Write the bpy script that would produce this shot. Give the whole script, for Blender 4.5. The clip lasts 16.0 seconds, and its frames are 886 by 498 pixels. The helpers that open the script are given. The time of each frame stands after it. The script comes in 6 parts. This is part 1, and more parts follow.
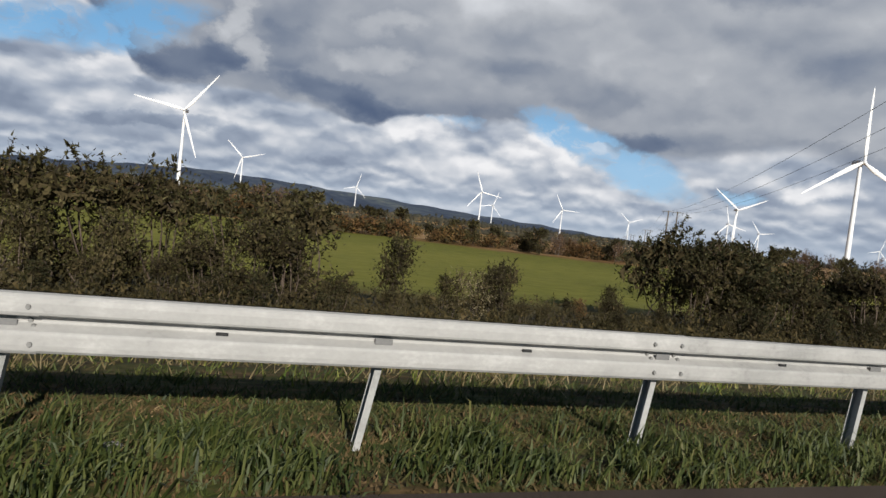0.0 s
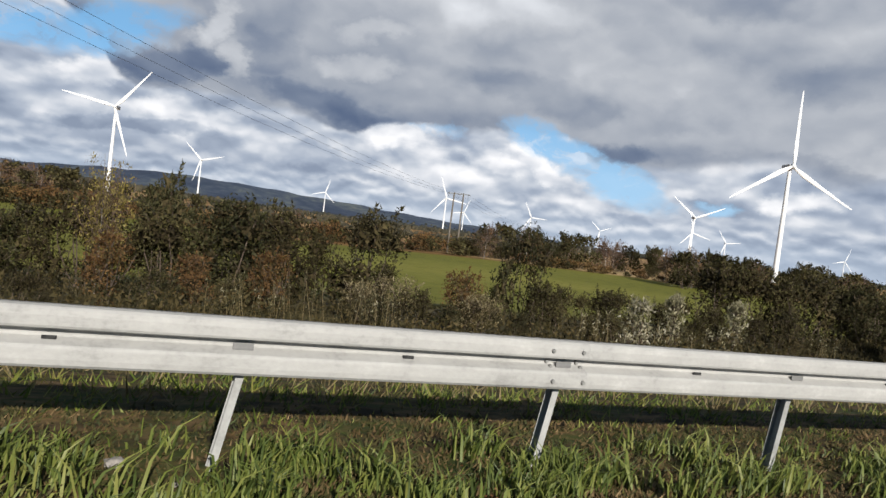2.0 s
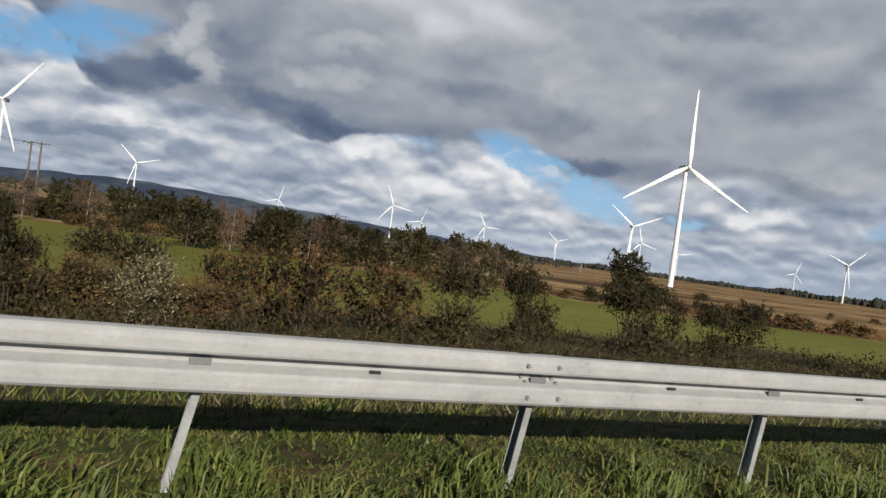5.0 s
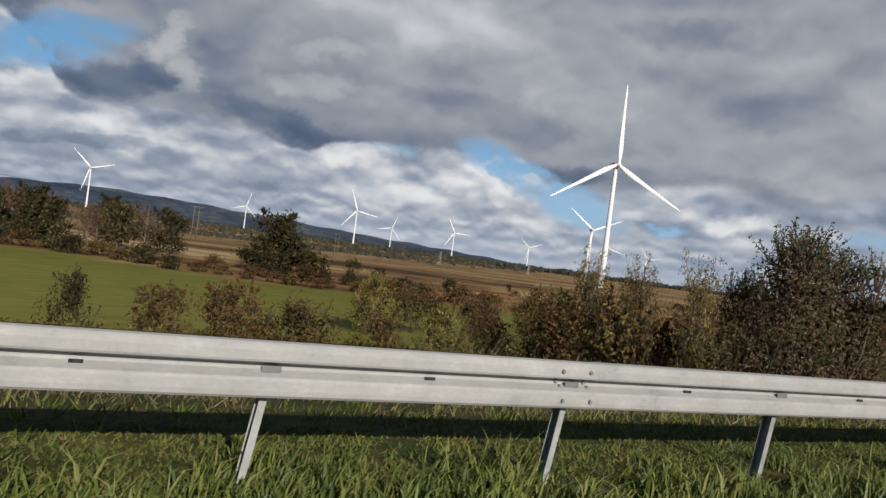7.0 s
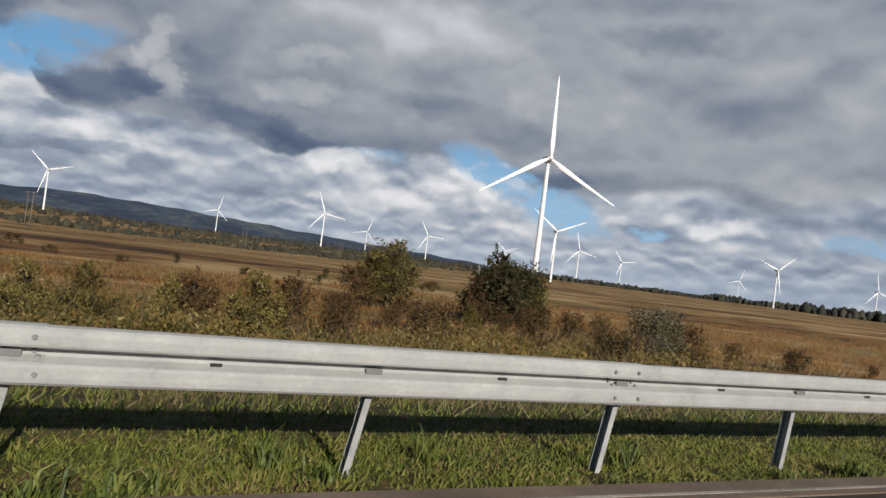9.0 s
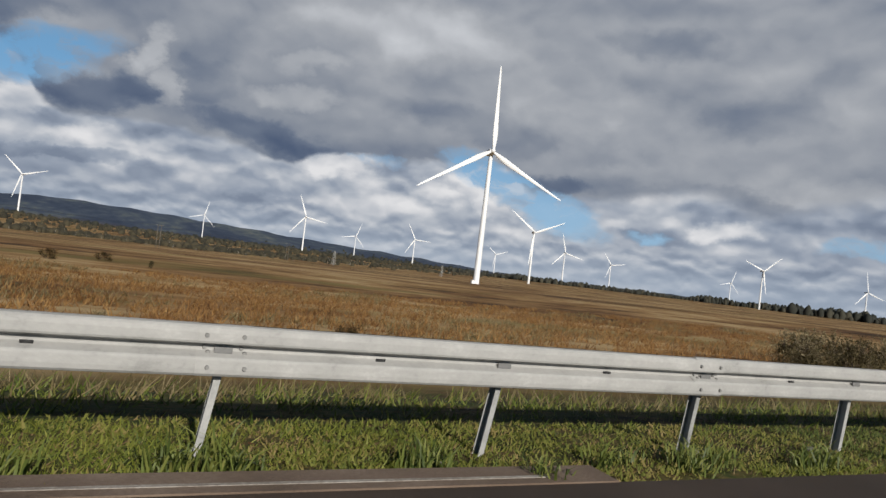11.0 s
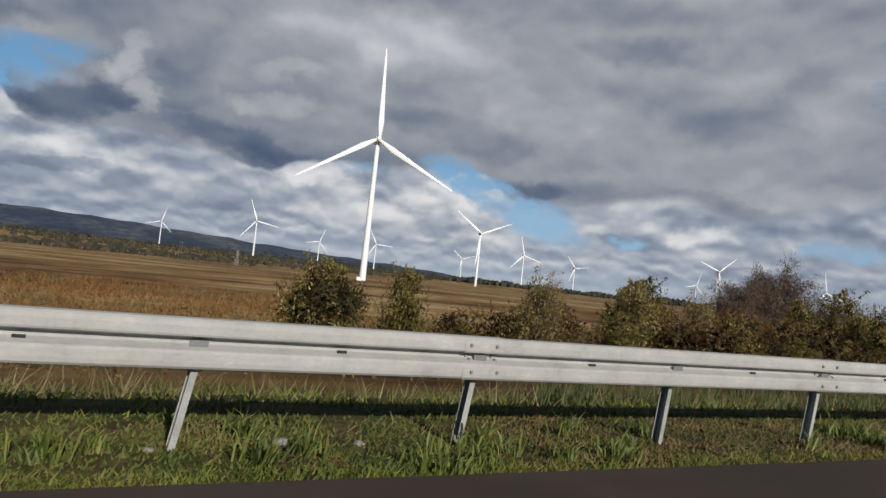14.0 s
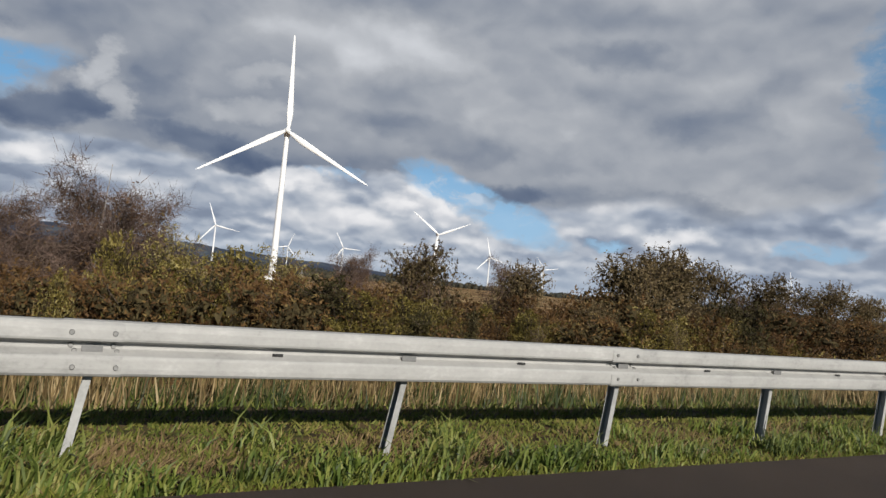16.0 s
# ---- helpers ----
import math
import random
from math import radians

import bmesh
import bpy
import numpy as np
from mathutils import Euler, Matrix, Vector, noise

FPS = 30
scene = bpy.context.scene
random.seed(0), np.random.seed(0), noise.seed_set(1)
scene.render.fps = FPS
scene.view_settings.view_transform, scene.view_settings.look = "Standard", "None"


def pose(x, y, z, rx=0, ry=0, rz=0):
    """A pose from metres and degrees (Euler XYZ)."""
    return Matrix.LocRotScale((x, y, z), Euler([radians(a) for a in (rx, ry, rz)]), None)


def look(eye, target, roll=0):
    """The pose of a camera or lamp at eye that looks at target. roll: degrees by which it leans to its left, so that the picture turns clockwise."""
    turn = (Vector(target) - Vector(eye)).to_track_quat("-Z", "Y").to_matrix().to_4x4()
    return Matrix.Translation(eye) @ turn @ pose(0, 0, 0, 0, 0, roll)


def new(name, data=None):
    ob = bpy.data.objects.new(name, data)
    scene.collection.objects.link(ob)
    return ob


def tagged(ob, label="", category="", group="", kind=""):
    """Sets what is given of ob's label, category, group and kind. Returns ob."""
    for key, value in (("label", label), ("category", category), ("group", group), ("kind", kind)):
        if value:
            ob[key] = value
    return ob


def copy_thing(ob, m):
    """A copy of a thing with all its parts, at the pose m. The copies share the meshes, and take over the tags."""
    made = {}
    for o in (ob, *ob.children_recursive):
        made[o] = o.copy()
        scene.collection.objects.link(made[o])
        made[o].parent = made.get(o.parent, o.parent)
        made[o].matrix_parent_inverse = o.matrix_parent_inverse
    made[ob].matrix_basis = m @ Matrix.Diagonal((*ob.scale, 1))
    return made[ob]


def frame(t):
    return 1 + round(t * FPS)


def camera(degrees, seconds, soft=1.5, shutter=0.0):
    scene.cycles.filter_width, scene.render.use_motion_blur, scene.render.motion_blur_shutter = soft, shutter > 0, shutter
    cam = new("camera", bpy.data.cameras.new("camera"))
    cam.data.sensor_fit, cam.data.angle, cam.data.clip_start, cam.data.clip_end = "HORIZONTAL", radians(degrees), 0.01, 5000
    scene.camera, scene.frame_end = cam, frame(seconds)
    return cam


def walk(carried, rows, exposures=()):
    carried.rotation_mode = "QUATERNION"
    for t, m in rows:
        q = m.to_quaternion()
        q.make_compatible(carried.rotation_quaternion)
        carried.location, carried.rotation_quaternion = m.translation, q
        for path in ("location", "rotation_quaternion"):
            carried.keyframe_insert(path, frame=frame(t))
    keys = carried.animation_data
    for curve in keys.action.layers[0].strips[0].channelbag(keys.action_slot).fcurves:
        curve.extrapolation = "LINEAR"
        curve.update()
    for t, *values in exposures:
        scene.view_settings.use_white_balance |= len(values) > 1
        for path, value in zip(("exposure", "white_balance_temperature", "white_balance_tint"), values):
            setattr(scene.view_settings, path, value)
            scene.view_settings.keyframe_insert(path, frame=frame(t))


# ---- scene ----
# The camera rides along the motorway: x is the way of travel, y points to the bog, z up; the safety rail stands at y = 0.
cam = camera(66.0, 16.0)

PATH = [
    (0, -3.02, -3.975, 1.395, 18.43, -2.68, 6.72),
    (1, 21.34, -3.935, 1.400, 19.14, -2.25, 7.02),
    (2, 45.69, -3.831, 1.382, 19.93, -1.81, 7.26),
    (3, 69.86, -3.746, 1.385, 20.66, -1.44, 7.62),
    (3.9, 91.45, -3.663, 1.376, 21.36, -1.04, 7.75),
    (6.5, 153.44, -3.733, 1.370, 23.17, 0.08, 7.63),
    (7.5, 177.08, -3.939, 1.365, 23.97, 0.50, 7.45),
    (8.5, 200.69, -4.062, 1.377, 24.60, 0.76, 7.41),
    (9.5, 224.25, -4.165, 1.343, 24.73, 1.00, 7.21),
    (12, 282.76, -4.472, 1.248, 24.77, 1.50, 6.56),
    (13, 306.12, -4.539, 1.212, 25.46, 1.78, 6.45),
    (14, 329.41, -4.426, 1.198, 26.25, 2.06, 6.33),
    (15, 352.68, -4.303, 1.194, 27.02, 2.36, 6.12),
    (16, 375.88, -4.357, 1.180, 27.86, 2.59, 5.58),
]


def ride(x, y, z, yaw, pitch, roll):
    a, b = radians(yaw), radians(pitch)
    return look((x, y, z), (x + math.sin(a) * math.cos(b), y + math.cos(a) * math.cos(b), z + math.sin(b)), roll)


# the film camera opens up a little over the dark hedges
walk(cam, [(t, ride(*row)) for t, *row in PATH],
     [(0, 0.16), (1, 0.34), (2, 0.38), (3, 0.22), (4, 0.14), (7, -0.04), (9.5, -0.01), (12.5, -0.14), (14, -0.13), (15, 0.0), (15.5, 0.10), (16, 0.08)])


# ---- light: broken autumn cloud, low sun behind the camera ----
class Graph:
    """Short way to wire nodes: numbers or sockets in, a socket out."""

    def __init__(self, tree):
        self.tree = tree
        tree.nodes.clear()

    def node(self, kind, **settings):
        n = self.tree.nodes.new(kind)
        for key, value in settings.items():
            if key in n.inputs:
                self.feed(n.inputs[key], value)
        return n

    def feed(self, socket, value):
        if isinstance(value, bpy.types.NodeSocket):
            self.tree.links.new(value, socket)
        else:
            socket.default_value = value

    def math(self, op, a, b=None, c=None, clamp=False):
        n = self.tree.nodes.new("ShaderNodeMath")
        n.operation, n.use_clamp = op, clamp
        for i, v in enumerate((a, b, c)):
            if v is not None:
                self.feed(n.inputs[i], v)
        return n.outputs[0]

    def vec(self, x, y, z):
        n = self.tree.nodes.new("ShaderNodeCombineXYZ")
        for i, v in enumerate((x, y, z)):
            self.feed(n.inputs[i], v)
        return n.outputs[0]

    def noise(self, vector, scale, detail=4.0, rough=0.55, distortion=0.0):
        n = self.tree.nodes.new("ShaderNodeTexNoise")
        self.feed(n.inputs["Vector"], vector)
        n.inputs["Scale"].default_value = scale
        n.inputs["Detail"].default_value = detail
        n.inputs["Roughness"].default_value = rough
        n.inputs["Distortion"].default_value = distortion
        return n.outputs[0]

    def smooth(self, value, low, high, to_low=0.0, to_high=1.0):
        n = self.tree.nodes.new("ShaderNodeMapRange")
        n.interpolation_type = "SMOOTHSTEP"
        for i, v in enumerate((value, low, high, to_low, to_high)):
            self.feed(n.inputs[i], v)
        return n.outputs[0]

    def ramp(self, value, stops, ease="LINEAR"):
        n = self.tree.nodes.new("ShaderNodeValToRGB")
        n.color_ramp.interpolation = ease
        while len(n.color_ramp.elements) < len(stops):
            n.color_ramp.elements.new(0.5)
        for e, (at, colour) in zip(n.color_ramp.elements, stops):
            e.position = at
            e.color = (*colour, 1) if isinstance(colour, tuple) else (colour, colour, colour, 1)
        self.feed(n.inputs[0], value)
        return n.outputs[0]

    def mix(self, factor, a, b, blend="MIX"):
        n = self.tree.nodes.new("ShaderNodeMix")
        n.data_type, n.blend_type = "RGBA", blend
        self.feed(n.inputs[0], factor)
        for i, v in ((6, a), (7, b)):
            self.feed(n.inputs[i], (*v, 1) if isinstance(v, tuple) else v)
        return n.outputs[2]


SUN_WAY = Vector((0.0, 1.0, -0.46)).normalized()
SUN_RISE = math.asin(-SUN_WAY.z)

world = bpy.data.worlds.new("sky")
scene.world = world
world.use_nodes = True
g = Graph(world.node_tree)
here = g.node("ShaderNodeTexCoord").outputs["Generated"]
split = g.node("ShaderNodeSeparateXYZ", Vector=here)
az = g.math("DEGREES", g.math("ARCTAN2", split.outputs[0], split.outputs[1]))
el = g.math("DEGREES", g.math("ARCSINE", split.outputs[2]))


def plus(*terms):
    """Sum of (socket, factor) pairs and plain numbers or sockets."""
    out = 0.0
    for term in terms:
        value = g.math("MULTIPLY", term[0], term[1]) if isinstance(term, tuple) else term
        out = g.math("ADD", out, value)
    return out


def drift(scale, detail, rough, seed):
    """Two noise values round 0 that push the sky's features about."""
    n = g.node("ShaderNodeTexNoise", Vector=g.vec(az, plus((el, 1.4)), seed), Scale=scale, Detail=detail, Roughness=rough)
    s = g.node("ShaderNodeSeparateXYZ", Vector=n.outputs[1])
    return g.math("SUBTRACT", s.outputs[0], 0.5), g.math("SUBTRACT", s.outputs[1], 0.5)


def billow(scale, seed, flatness=1.5, lift=0.0, detail=2.5):
    """Round heaped puffs: 1 in the middle of a head, falling to its rim."""
    n = g.node("ShaderNodeTexVoronoi", Vector=g.vec(az_soft, plus((g.math("ADD", el_soft, lift), flatness)), seed), Scale=scale, Detail=detail, Roughness=0.55)
    n.normalize = True
    return g.math("SUBTRACT", 1.0, n.outputs["Distance"])


push_a, push_e = drift(0.15, 6.0, 0.58, 0.0)
fine_a, fine_e = drift(0.8, 5.0, 0.6, 4.0)
az_soft, el_soft = plus(az, (push_a, 3.0), (fine_a, 0.5)), plus(el, (push_e, 1.2), (fine_e, 0.28))
az_rag, el_rag = plus(az, (push_a, 7.0), (fine_a, 2.0)), plus(el, (push_e, 3.2), (fine_e, 1.1))


def blob(az0, el0, wide, high, tilt=0.0, hard=0.5):
    """1 in the middle of an ellipse of sky, 0 outside it, with a ragged rim."""
    c, s = math.cos(radians(tilt)), math.sin(radians(tilt))
    da, de = g.math("SUBTRACT", az_rag, az0), g.math("SUBTRACT", el_rag, el0)
    u = g.math("DIVIDE", plus((da, c), (de, s)), wide)
    v = g.math("DIVIDE", plus((de, c), (da, -s)), high)
    return g.smooth(g.math("ADD", g.math("MULTIPLY", u, u), g.math("MULTIPLY", v, v)), hard, 1.5, 1.0, 0.0)


def total(sockets):
    out = sockets[0]
    for s in sockets[1:]:
        out = g.math("MAXIMUM", out, s)
    return out


# height of the dark deck's lower edge round the sky, in degrees / 20
EDGE = [(-40, 13.5), (-11, 13.0), (-8.4, 11.0), (-7, 8.7), (-5.6, 7.9), (-4, 8.0), (-0.5, 8.5), (3, 8.4), (6, 8.0), (8.6, 7.3), (11.3, 7.1), (13.5, 7.9), (16.7, 8.5), (20, 8.3), (25.7, 8.9), (29.4, 9.0),
        (31, 7.2), (34, 6.5), (39, 6.8), (45, 7.6), (49, 6.4), (54, 6.9), (62, 9)]
edge = g.math("MULTIPLY", g.ramp(g.math("DIVIDE", g.math("ADD", az, 50.0), 150.0), [((a + 50) / 150, e / 20) for a, e in EDGE], "LINEAR"), 20.0)
puffs = billow(0.30, 2.0)
above = plus(el_soft, g.math("MULTIPLY", edge, -1.0), (puffs, 1.6), -0.85)
deck = g.smooth(above, -0.25, g.smooth(az, 30.0, 46.0, 0.35, 1.6))
gaps = total([blob(-7.0, 11.6, 5.0, 1.8, 22, 0.25), blob(-13.5, 10.3, 4.5, 1.6, 10, 0.1), blob(27.6, 8.0, 3.8, 1.6, -12, 0.3), blob(33.0, 5.5, 5.0, 1.7, -18, 0.3), blob(41.6, 4.4, 2.0, 0.6, 0, 0.0),
              blob(62.5, 15, 3.2, 9.0, 10, 0.1), blob(56.5, 4.7, 3.2, 0.8, 5, 0.0), g.math("MULTIPLY", blob(18.5, 8.0, 2.0, 0.5, 0, 0.0), 0.5)])
veil = g.smooth(g.noise(g.vec(az_rag, plus((el_rag, 1.6)), 15.0), 0.5, 4.0, 0.55), 0.46, 0.66, 1.0, 0.5)
lights = total([blob(-0.3, 13.2, 1.3, 2.4, -30, 0.1), g.math("MULTIPLY", blob(1.2, 11.0, 1.2, 1.6, 10, 0.1), 0.7), g.math("MULTIPLY", blob(11.0, 12.2, 3.2, 1.0, 5, 0.0), 0.75),
                g.math("MULTIPLY", blob(12.0, 15.0, 2.4, 0.9, 20, 0.0), 0.5), g.math("MULTIPLY", blob(20, 18.6, 11, 2.8, 0, 0.0), 0.62), g.math("MULTIPLY", blob(36, 14.4, 9, 2.4, -12, 0.0), 0.42),
                g.math("MULTIPLY", blob(39, 9.2, 4, 1.0, 5, 0.0), 0.3), g.math("MULTIPLY", blob(54, 7.8, 5.5, 1.7, 5, 0.0), 0.55), blob(-8, 8.3, 1.6, 0.7, 10, 0.0)])
darks = total([g.math("MULTIPLY", blob(-3.2, 9.6, 4.2, 1.3, 8, 0.0), 1.0), g.math("MULTIPLY", blob(8.5, 8.9, 6.0, 1.3, -8, 0.0), 0.85), g.math("MULTIPLY", blob(4.2, 12.0, 2.2, 2.2, 0, 0.0), 0.45), g.math("MULTIPLY", blob(40.7, 18.9, 5, 1.4, -5, 0.0), 0.55),
               g.math("MULTIPLY", blob(27, 11.8, 6.5, 1.6, -8, 0.0), 0.5), g.math("MULTIPLY", blob(33.5, 7.8, 3.4, 0.9, -5, 0.0), 0.7), g.math("MULTIPLY", blob(50, 14, 4.5, 1.8, 10, 0.0), 0.4),
               g.math("MULTIPLY", blob(48.6, 7.6, 4.5, 0.8, -10, 0.0), 0.6), g.math("MULTIPLY", blob(-10.5, 14.0, 4.5, 1.3, 15, 0.0), 0.7)])
lump = g.noise(g.vec(az_soft, plus((el_soft, 1.5)), 7.0), 0.13, 2.6, 0.45)
lump_up = g.noise(g.vec(az_soft, plus((el_soft, 1.5), 1.2), 7.0), 0.13, 2.6, 0.45)
curd = g.noise(g.vec(az_rag, plus((el_rag, 1.7)), 11.0), 0.42, 5.0, 0.55)
rim = g.math("MULTIPLY", g.smooth(above, 0.0, 3.6, 1.0, 0.0), g.smooth(az, 13.0, 24.0, 0.16, 0.05))
tone = plus(g.smooth(az, -2.0, 22.0, 0.50, 0.565), (g.math("SUBTRACT", lump, 0.5), 0.50), (g.math("SUBTRACT", lump, lump_up), 0.7), (g.math("SUBTRACT", curd, 0.5), 0.13),
            (lights, 0.30), (darks, -0.30), g.math("MULTIPLY", rim, -1.0))
deck_colour = g.ramp(tone, [(0.10, (0.083, 0.116, 0.192)), (0.30, (0.153, 0.189, 0.261)), (0.50, (0.275, 0.303, 0.355)), (0.70, (0.398, 0.419, 0.456)), (0.95, (0.61, 0.63, 0.665))])
clear = g.node("ShaderNodeTexSky")
clear.sky_type, clear.sun_disc = "NISHITA", False
clear.sun_elevation, clear.sun_rotation = SUN_RISE, math.atan2(-SUN_WAY.x, -SUN_WAY.y)
clear.altitude, clear.air_density, clear.dust_density, clear.ozone_density = 100, 1.0, 0.4, 2.0
lifted = g.node("ShaderNodeVectorMath")
lifted.operation = "NORMALIZE"
g.feed(lifted.inputs[0], g.vec(split.outputs[0], split.outputs[1], g.math("ADD", g.math("MAXIMUM", split.outputs[2], 0.0), 0.30)))
g.feed(clear.inputs["Vector"], lifted.outputs[0])
blue = g.mix(1.0, clear.outputs[0], (0.125, 0.165, 0.160), "MULTIPLY")
# heaped cloud below the deck in two depths: bright heads, blue-grey bases, pale haze between
def heaps(scale, flatness, step_up, seed):
    """Density of the heaps, and how much more of it lies just above: heads are lit from over the camera, bases lie in shade."""
    fields = []
    for lift in (0.0, step_up):
        v = g.vec(az_soft, plus((el_soft, flatness), lift * flatness), seed)
        fields.append(plus((g.noise(v, scale, 2.7, 0.42), 0.68), (billow(scale * 1.5, seed, flatness, lift, 1.5), 0.32)))
    return fields[0], g.math("SUBTRACT", fields[0], fields[1])


near_mass, near_lit = heaps(0.20, 1.75, 0.80, 21.0)
far_mass, far_lit = heaps(0.36, 2.2, 0.42, 33.0)
depth = g.smooth(plus(el_soft, (near_mass, 2.0)), 3.4, 5.4)
right_dull = plus((g.smooth(az, 36.0, 50.0), -0.13), (g.smooth(az, 15.0, -1.0), -0.12))
near_tone = plus(0.51, (near_lit, 2.1), (g.math("SUBTRACT", near_mass, 0.5), 0.45), right_dull)
far_tone = plus(0.47, (far_lit, 1.7), (g.math("SUBTRACT", far_mass, 0.5), 0.4), right_dull)
bands = g.math("SUBTRACT", g.noise(g.vec(plus((az, 0.35)), plus((el_soft, 1.7)), 9.0), 0.33, 3.0, 0.5), 0.5)
heads = total([blob(15.0, 7.0, 3.0, 1.0, 4, 0.0), g.math("MULTIPLY", blob(23.5, 5.8, 3.0, 0.9, -10, 0.0), 0.9), g.math("MULTIPLY", blob(28.5, 4.7, 2.6, 0.7, -15, 0.0), 0.9), g.math("MULTIPLY", blob(8.0, 5.6, 3.6, 0.7, 0, 0.0), 0.5), blob(-8.6, 8.0, 2.6, 1.1, 10, 0.0), g.math("MULTIPLY", blob(-2.0, 6.6, 7.0, 0.8, 6, 0.0), 0.6), g.math("MULTIPLY", blob(26.5, 6.0, 2.6, 1.0, -25, 0.0), 0.9), blob(46.6, 5.4, 2.2, 0.8, 10, 0.0)])
bases = total([blob(-5.0, 4.6, 6.5, 0.55, 4, 0.0), g.math("MULTIPLY", blob(42.0, 4.4, 3.0, 0.6, -5, 0.0), 0.8), g.math("MULTIPLY", blob(10, 3.3, 5, 0.5, 5, 0.0), 0.5), g.math("MULTIPLY", blob(19, 5.9, 2.4, 0.5, 0, 0.0), 0.5)])
low_tone = plus(g.math("MULTIPLY", near_tone, depth), g.math("MULTIPLY", far_tone, g.math("SUBTRACT", 1.0, depth)), (bands, 0.26), (heads, 0.27), (bases, -0.26))
low_colour = g.ramp(low_tone, [(0.14, (0.205, 0.248, 0.330)), (0.36, (0.305, 0.352, 0.435)), (0.54, (0.450, 0.487, 0.548)), (0.72, (0.63, 0.645, 0.68)), (0.90, (0.79, 0.79, 0.805))])
sky = g.mix(g.smooth(el, 0.0, 3.6, 0.62, 0.0), low_colour, (0.37, 0.44, 0.54))
sky = g.mix(deck, sky, deck_colour)
clear_air = g.mix(g.smooth(el, 3.0, 12.0, 0.38, 0.0), blue, (0.50, 0.62, 0.70))
sky = g.mix(g.math("MULTIPLY", g.math("MULTIPLY", gaps, veil), 0.95), sky, clear_air)
# the cloud breaks up overhead and towards the sun
deep = g.mix(1.0, blue, (0.28, 0.28, 0.28), "MULTIPLY")
sky = g.mix(total([g.smooth(el, 28.0, 44.0), g.smooth(split.outputs[1], 0.25, -0.15)]), sky, deep)
sky = g.mix(g.smooth(el, -1.5, 0.0, 1.0, 0.0), sky, (0.06, 0.055, 0.045))
back = g.node("ShaderNodeBackground", Color=sky, Strength=1.0)
g.tree.links.new(back.outputs[0], g.node("ShaderNodeOutputWorld").inputs[0])

sun = new("sun", bpy.data.lights.new("sun", "SUN"))
sun.data.energy, sun.data.angle, sun.data.color = 5.0, radians(0.6), (1.0, 0.95, 0.87)
sun.matrix_world = look((0, 0, 60), Vector((0, 0, 60)) + SUN_WAY)


# ---- materials ----
def surface(name, stops, scale=3.0, rough=0.7, metal=0.0, bump=0.2, fine=40.0, island=0.0, object_shift=0.0, stretch=(1, 1, 1), through_light=0.0, spec=0.4):
    """Colours along a ramp, driven by noise at two scales; bump from the finer one."""
    m = bpy.data.materials.new(name)
    m.use_nodes = True
    h = Graph(m.node_tree)
    place = h.node("ShaderNodeTexCoord").outputs["Object"]
    mapped = h.node("ShaderNodeMapping", Vector=place)
    mapped.inputs["Scale"].default_value = stretch
    big, small = h.noise(mapped.outputs[0], scale, 5.0), h.noise(mapped.outputs[0], fine, 4.0)
    v = h.math("ADD", h.math("MULTIPLY", big, 0.65), h.math("MULTIPLY", small, 0.35))
    if island:
        geo = h.node("ShaderNodeNewGeometry").outputs["Random Per Island"]
        v = h.math("ADD", h.math("MULTIPLY", v, 1 - island), h.math("MULTIPLY", geo, island))
    if object_shift:
        r = h.node("ShaderNodeObjectInfo").outputs["Random"]
        v = h.math("ADD", v, h.math("MULTIPLY", h.math("SUBTRACT", r, 0.5), object_shift))
    colour = h.ramp(v, stops)
    p = h.node("ShaderNodeBsdfPrincipled")
    h.feed(p.inputs["Base Color"], colour)
    h.feed(p.inputs["Roughness"], h.math("ADD", rough - 0.08, h.math("MULTIPLY", small, 0.16)))
    p.inputs["Metallic"].default_value = metal
    p.inputs["Specular IOR Level"].default_value = spec
    if bump:
        b = h.node("ShaderNodeBump", Strength=bump, Height=small)
        b.inputs["Distance"].default_value = 0.02
        h.feed(p.inputs["Normal"], b.outputs[0])
    out = p.outputs[0]
    if through_light:
        t = h.node("ShaderNodeBsdfTranslucent")
        h.feed(t.inputs["Color"], colour)
        mixer = h.node("ShaderNodeMixShader")
        mixer.inputs[0].default_value = through_light
        h.tree.links.new(out, mixer.inputs[1])
        h.tree.links.new(t.outputs[0], mixer.inputs[2])
        out = mixer.outputs[0]
    h.tree.links.new(out, h.node("ShaderNodeOutputMaterial").inputs[0])
    return m


ZINC = surface("galvanised_steel", [(0.30, (0.235, 0.232, 0.222)), (0.45, (0.325, 0.32, 0.308)), (0.58, (0.36, 0.353, 0.340)), (0.70, (0.43, 0.423, 0.408))], 3.4, 0.62, 0.0, 0.06, 30, stretch=(1.0, 1, 1.5), object_shift=0.08)
ZINC_POST = surface("weathered_zinc", [(0.3, (0.22, 0.22, 0.21)), (0.5, (0.32, 0.32, 0.31)), (0.7, (0.41, 0.405, 0.39))], 4, 0.6, 0.1, 0.1, 50, object_shift=0.2)
PLATE_GREY = surface("plate_grey", [(0.3, (0.12, 0.12, 0.118)), (0.7, (0.20, 0.198, 0.195))], 9, 0.55, 0.1, 0.05, 40)
DARK = surface("dark_recess", [(0.4, (0.012, 0.012, 0.013)), (0.6, (0.03, 0.03, 0.03))], 20, 0.8, 0, 0, 60)
BOLT = surface("bolt_steel", [(0.3, (0.17, 0.17, 0.165)), (0.7, (0.28, 0.275, 0.265))], 30, 0.5, 0.3, 0, 90)
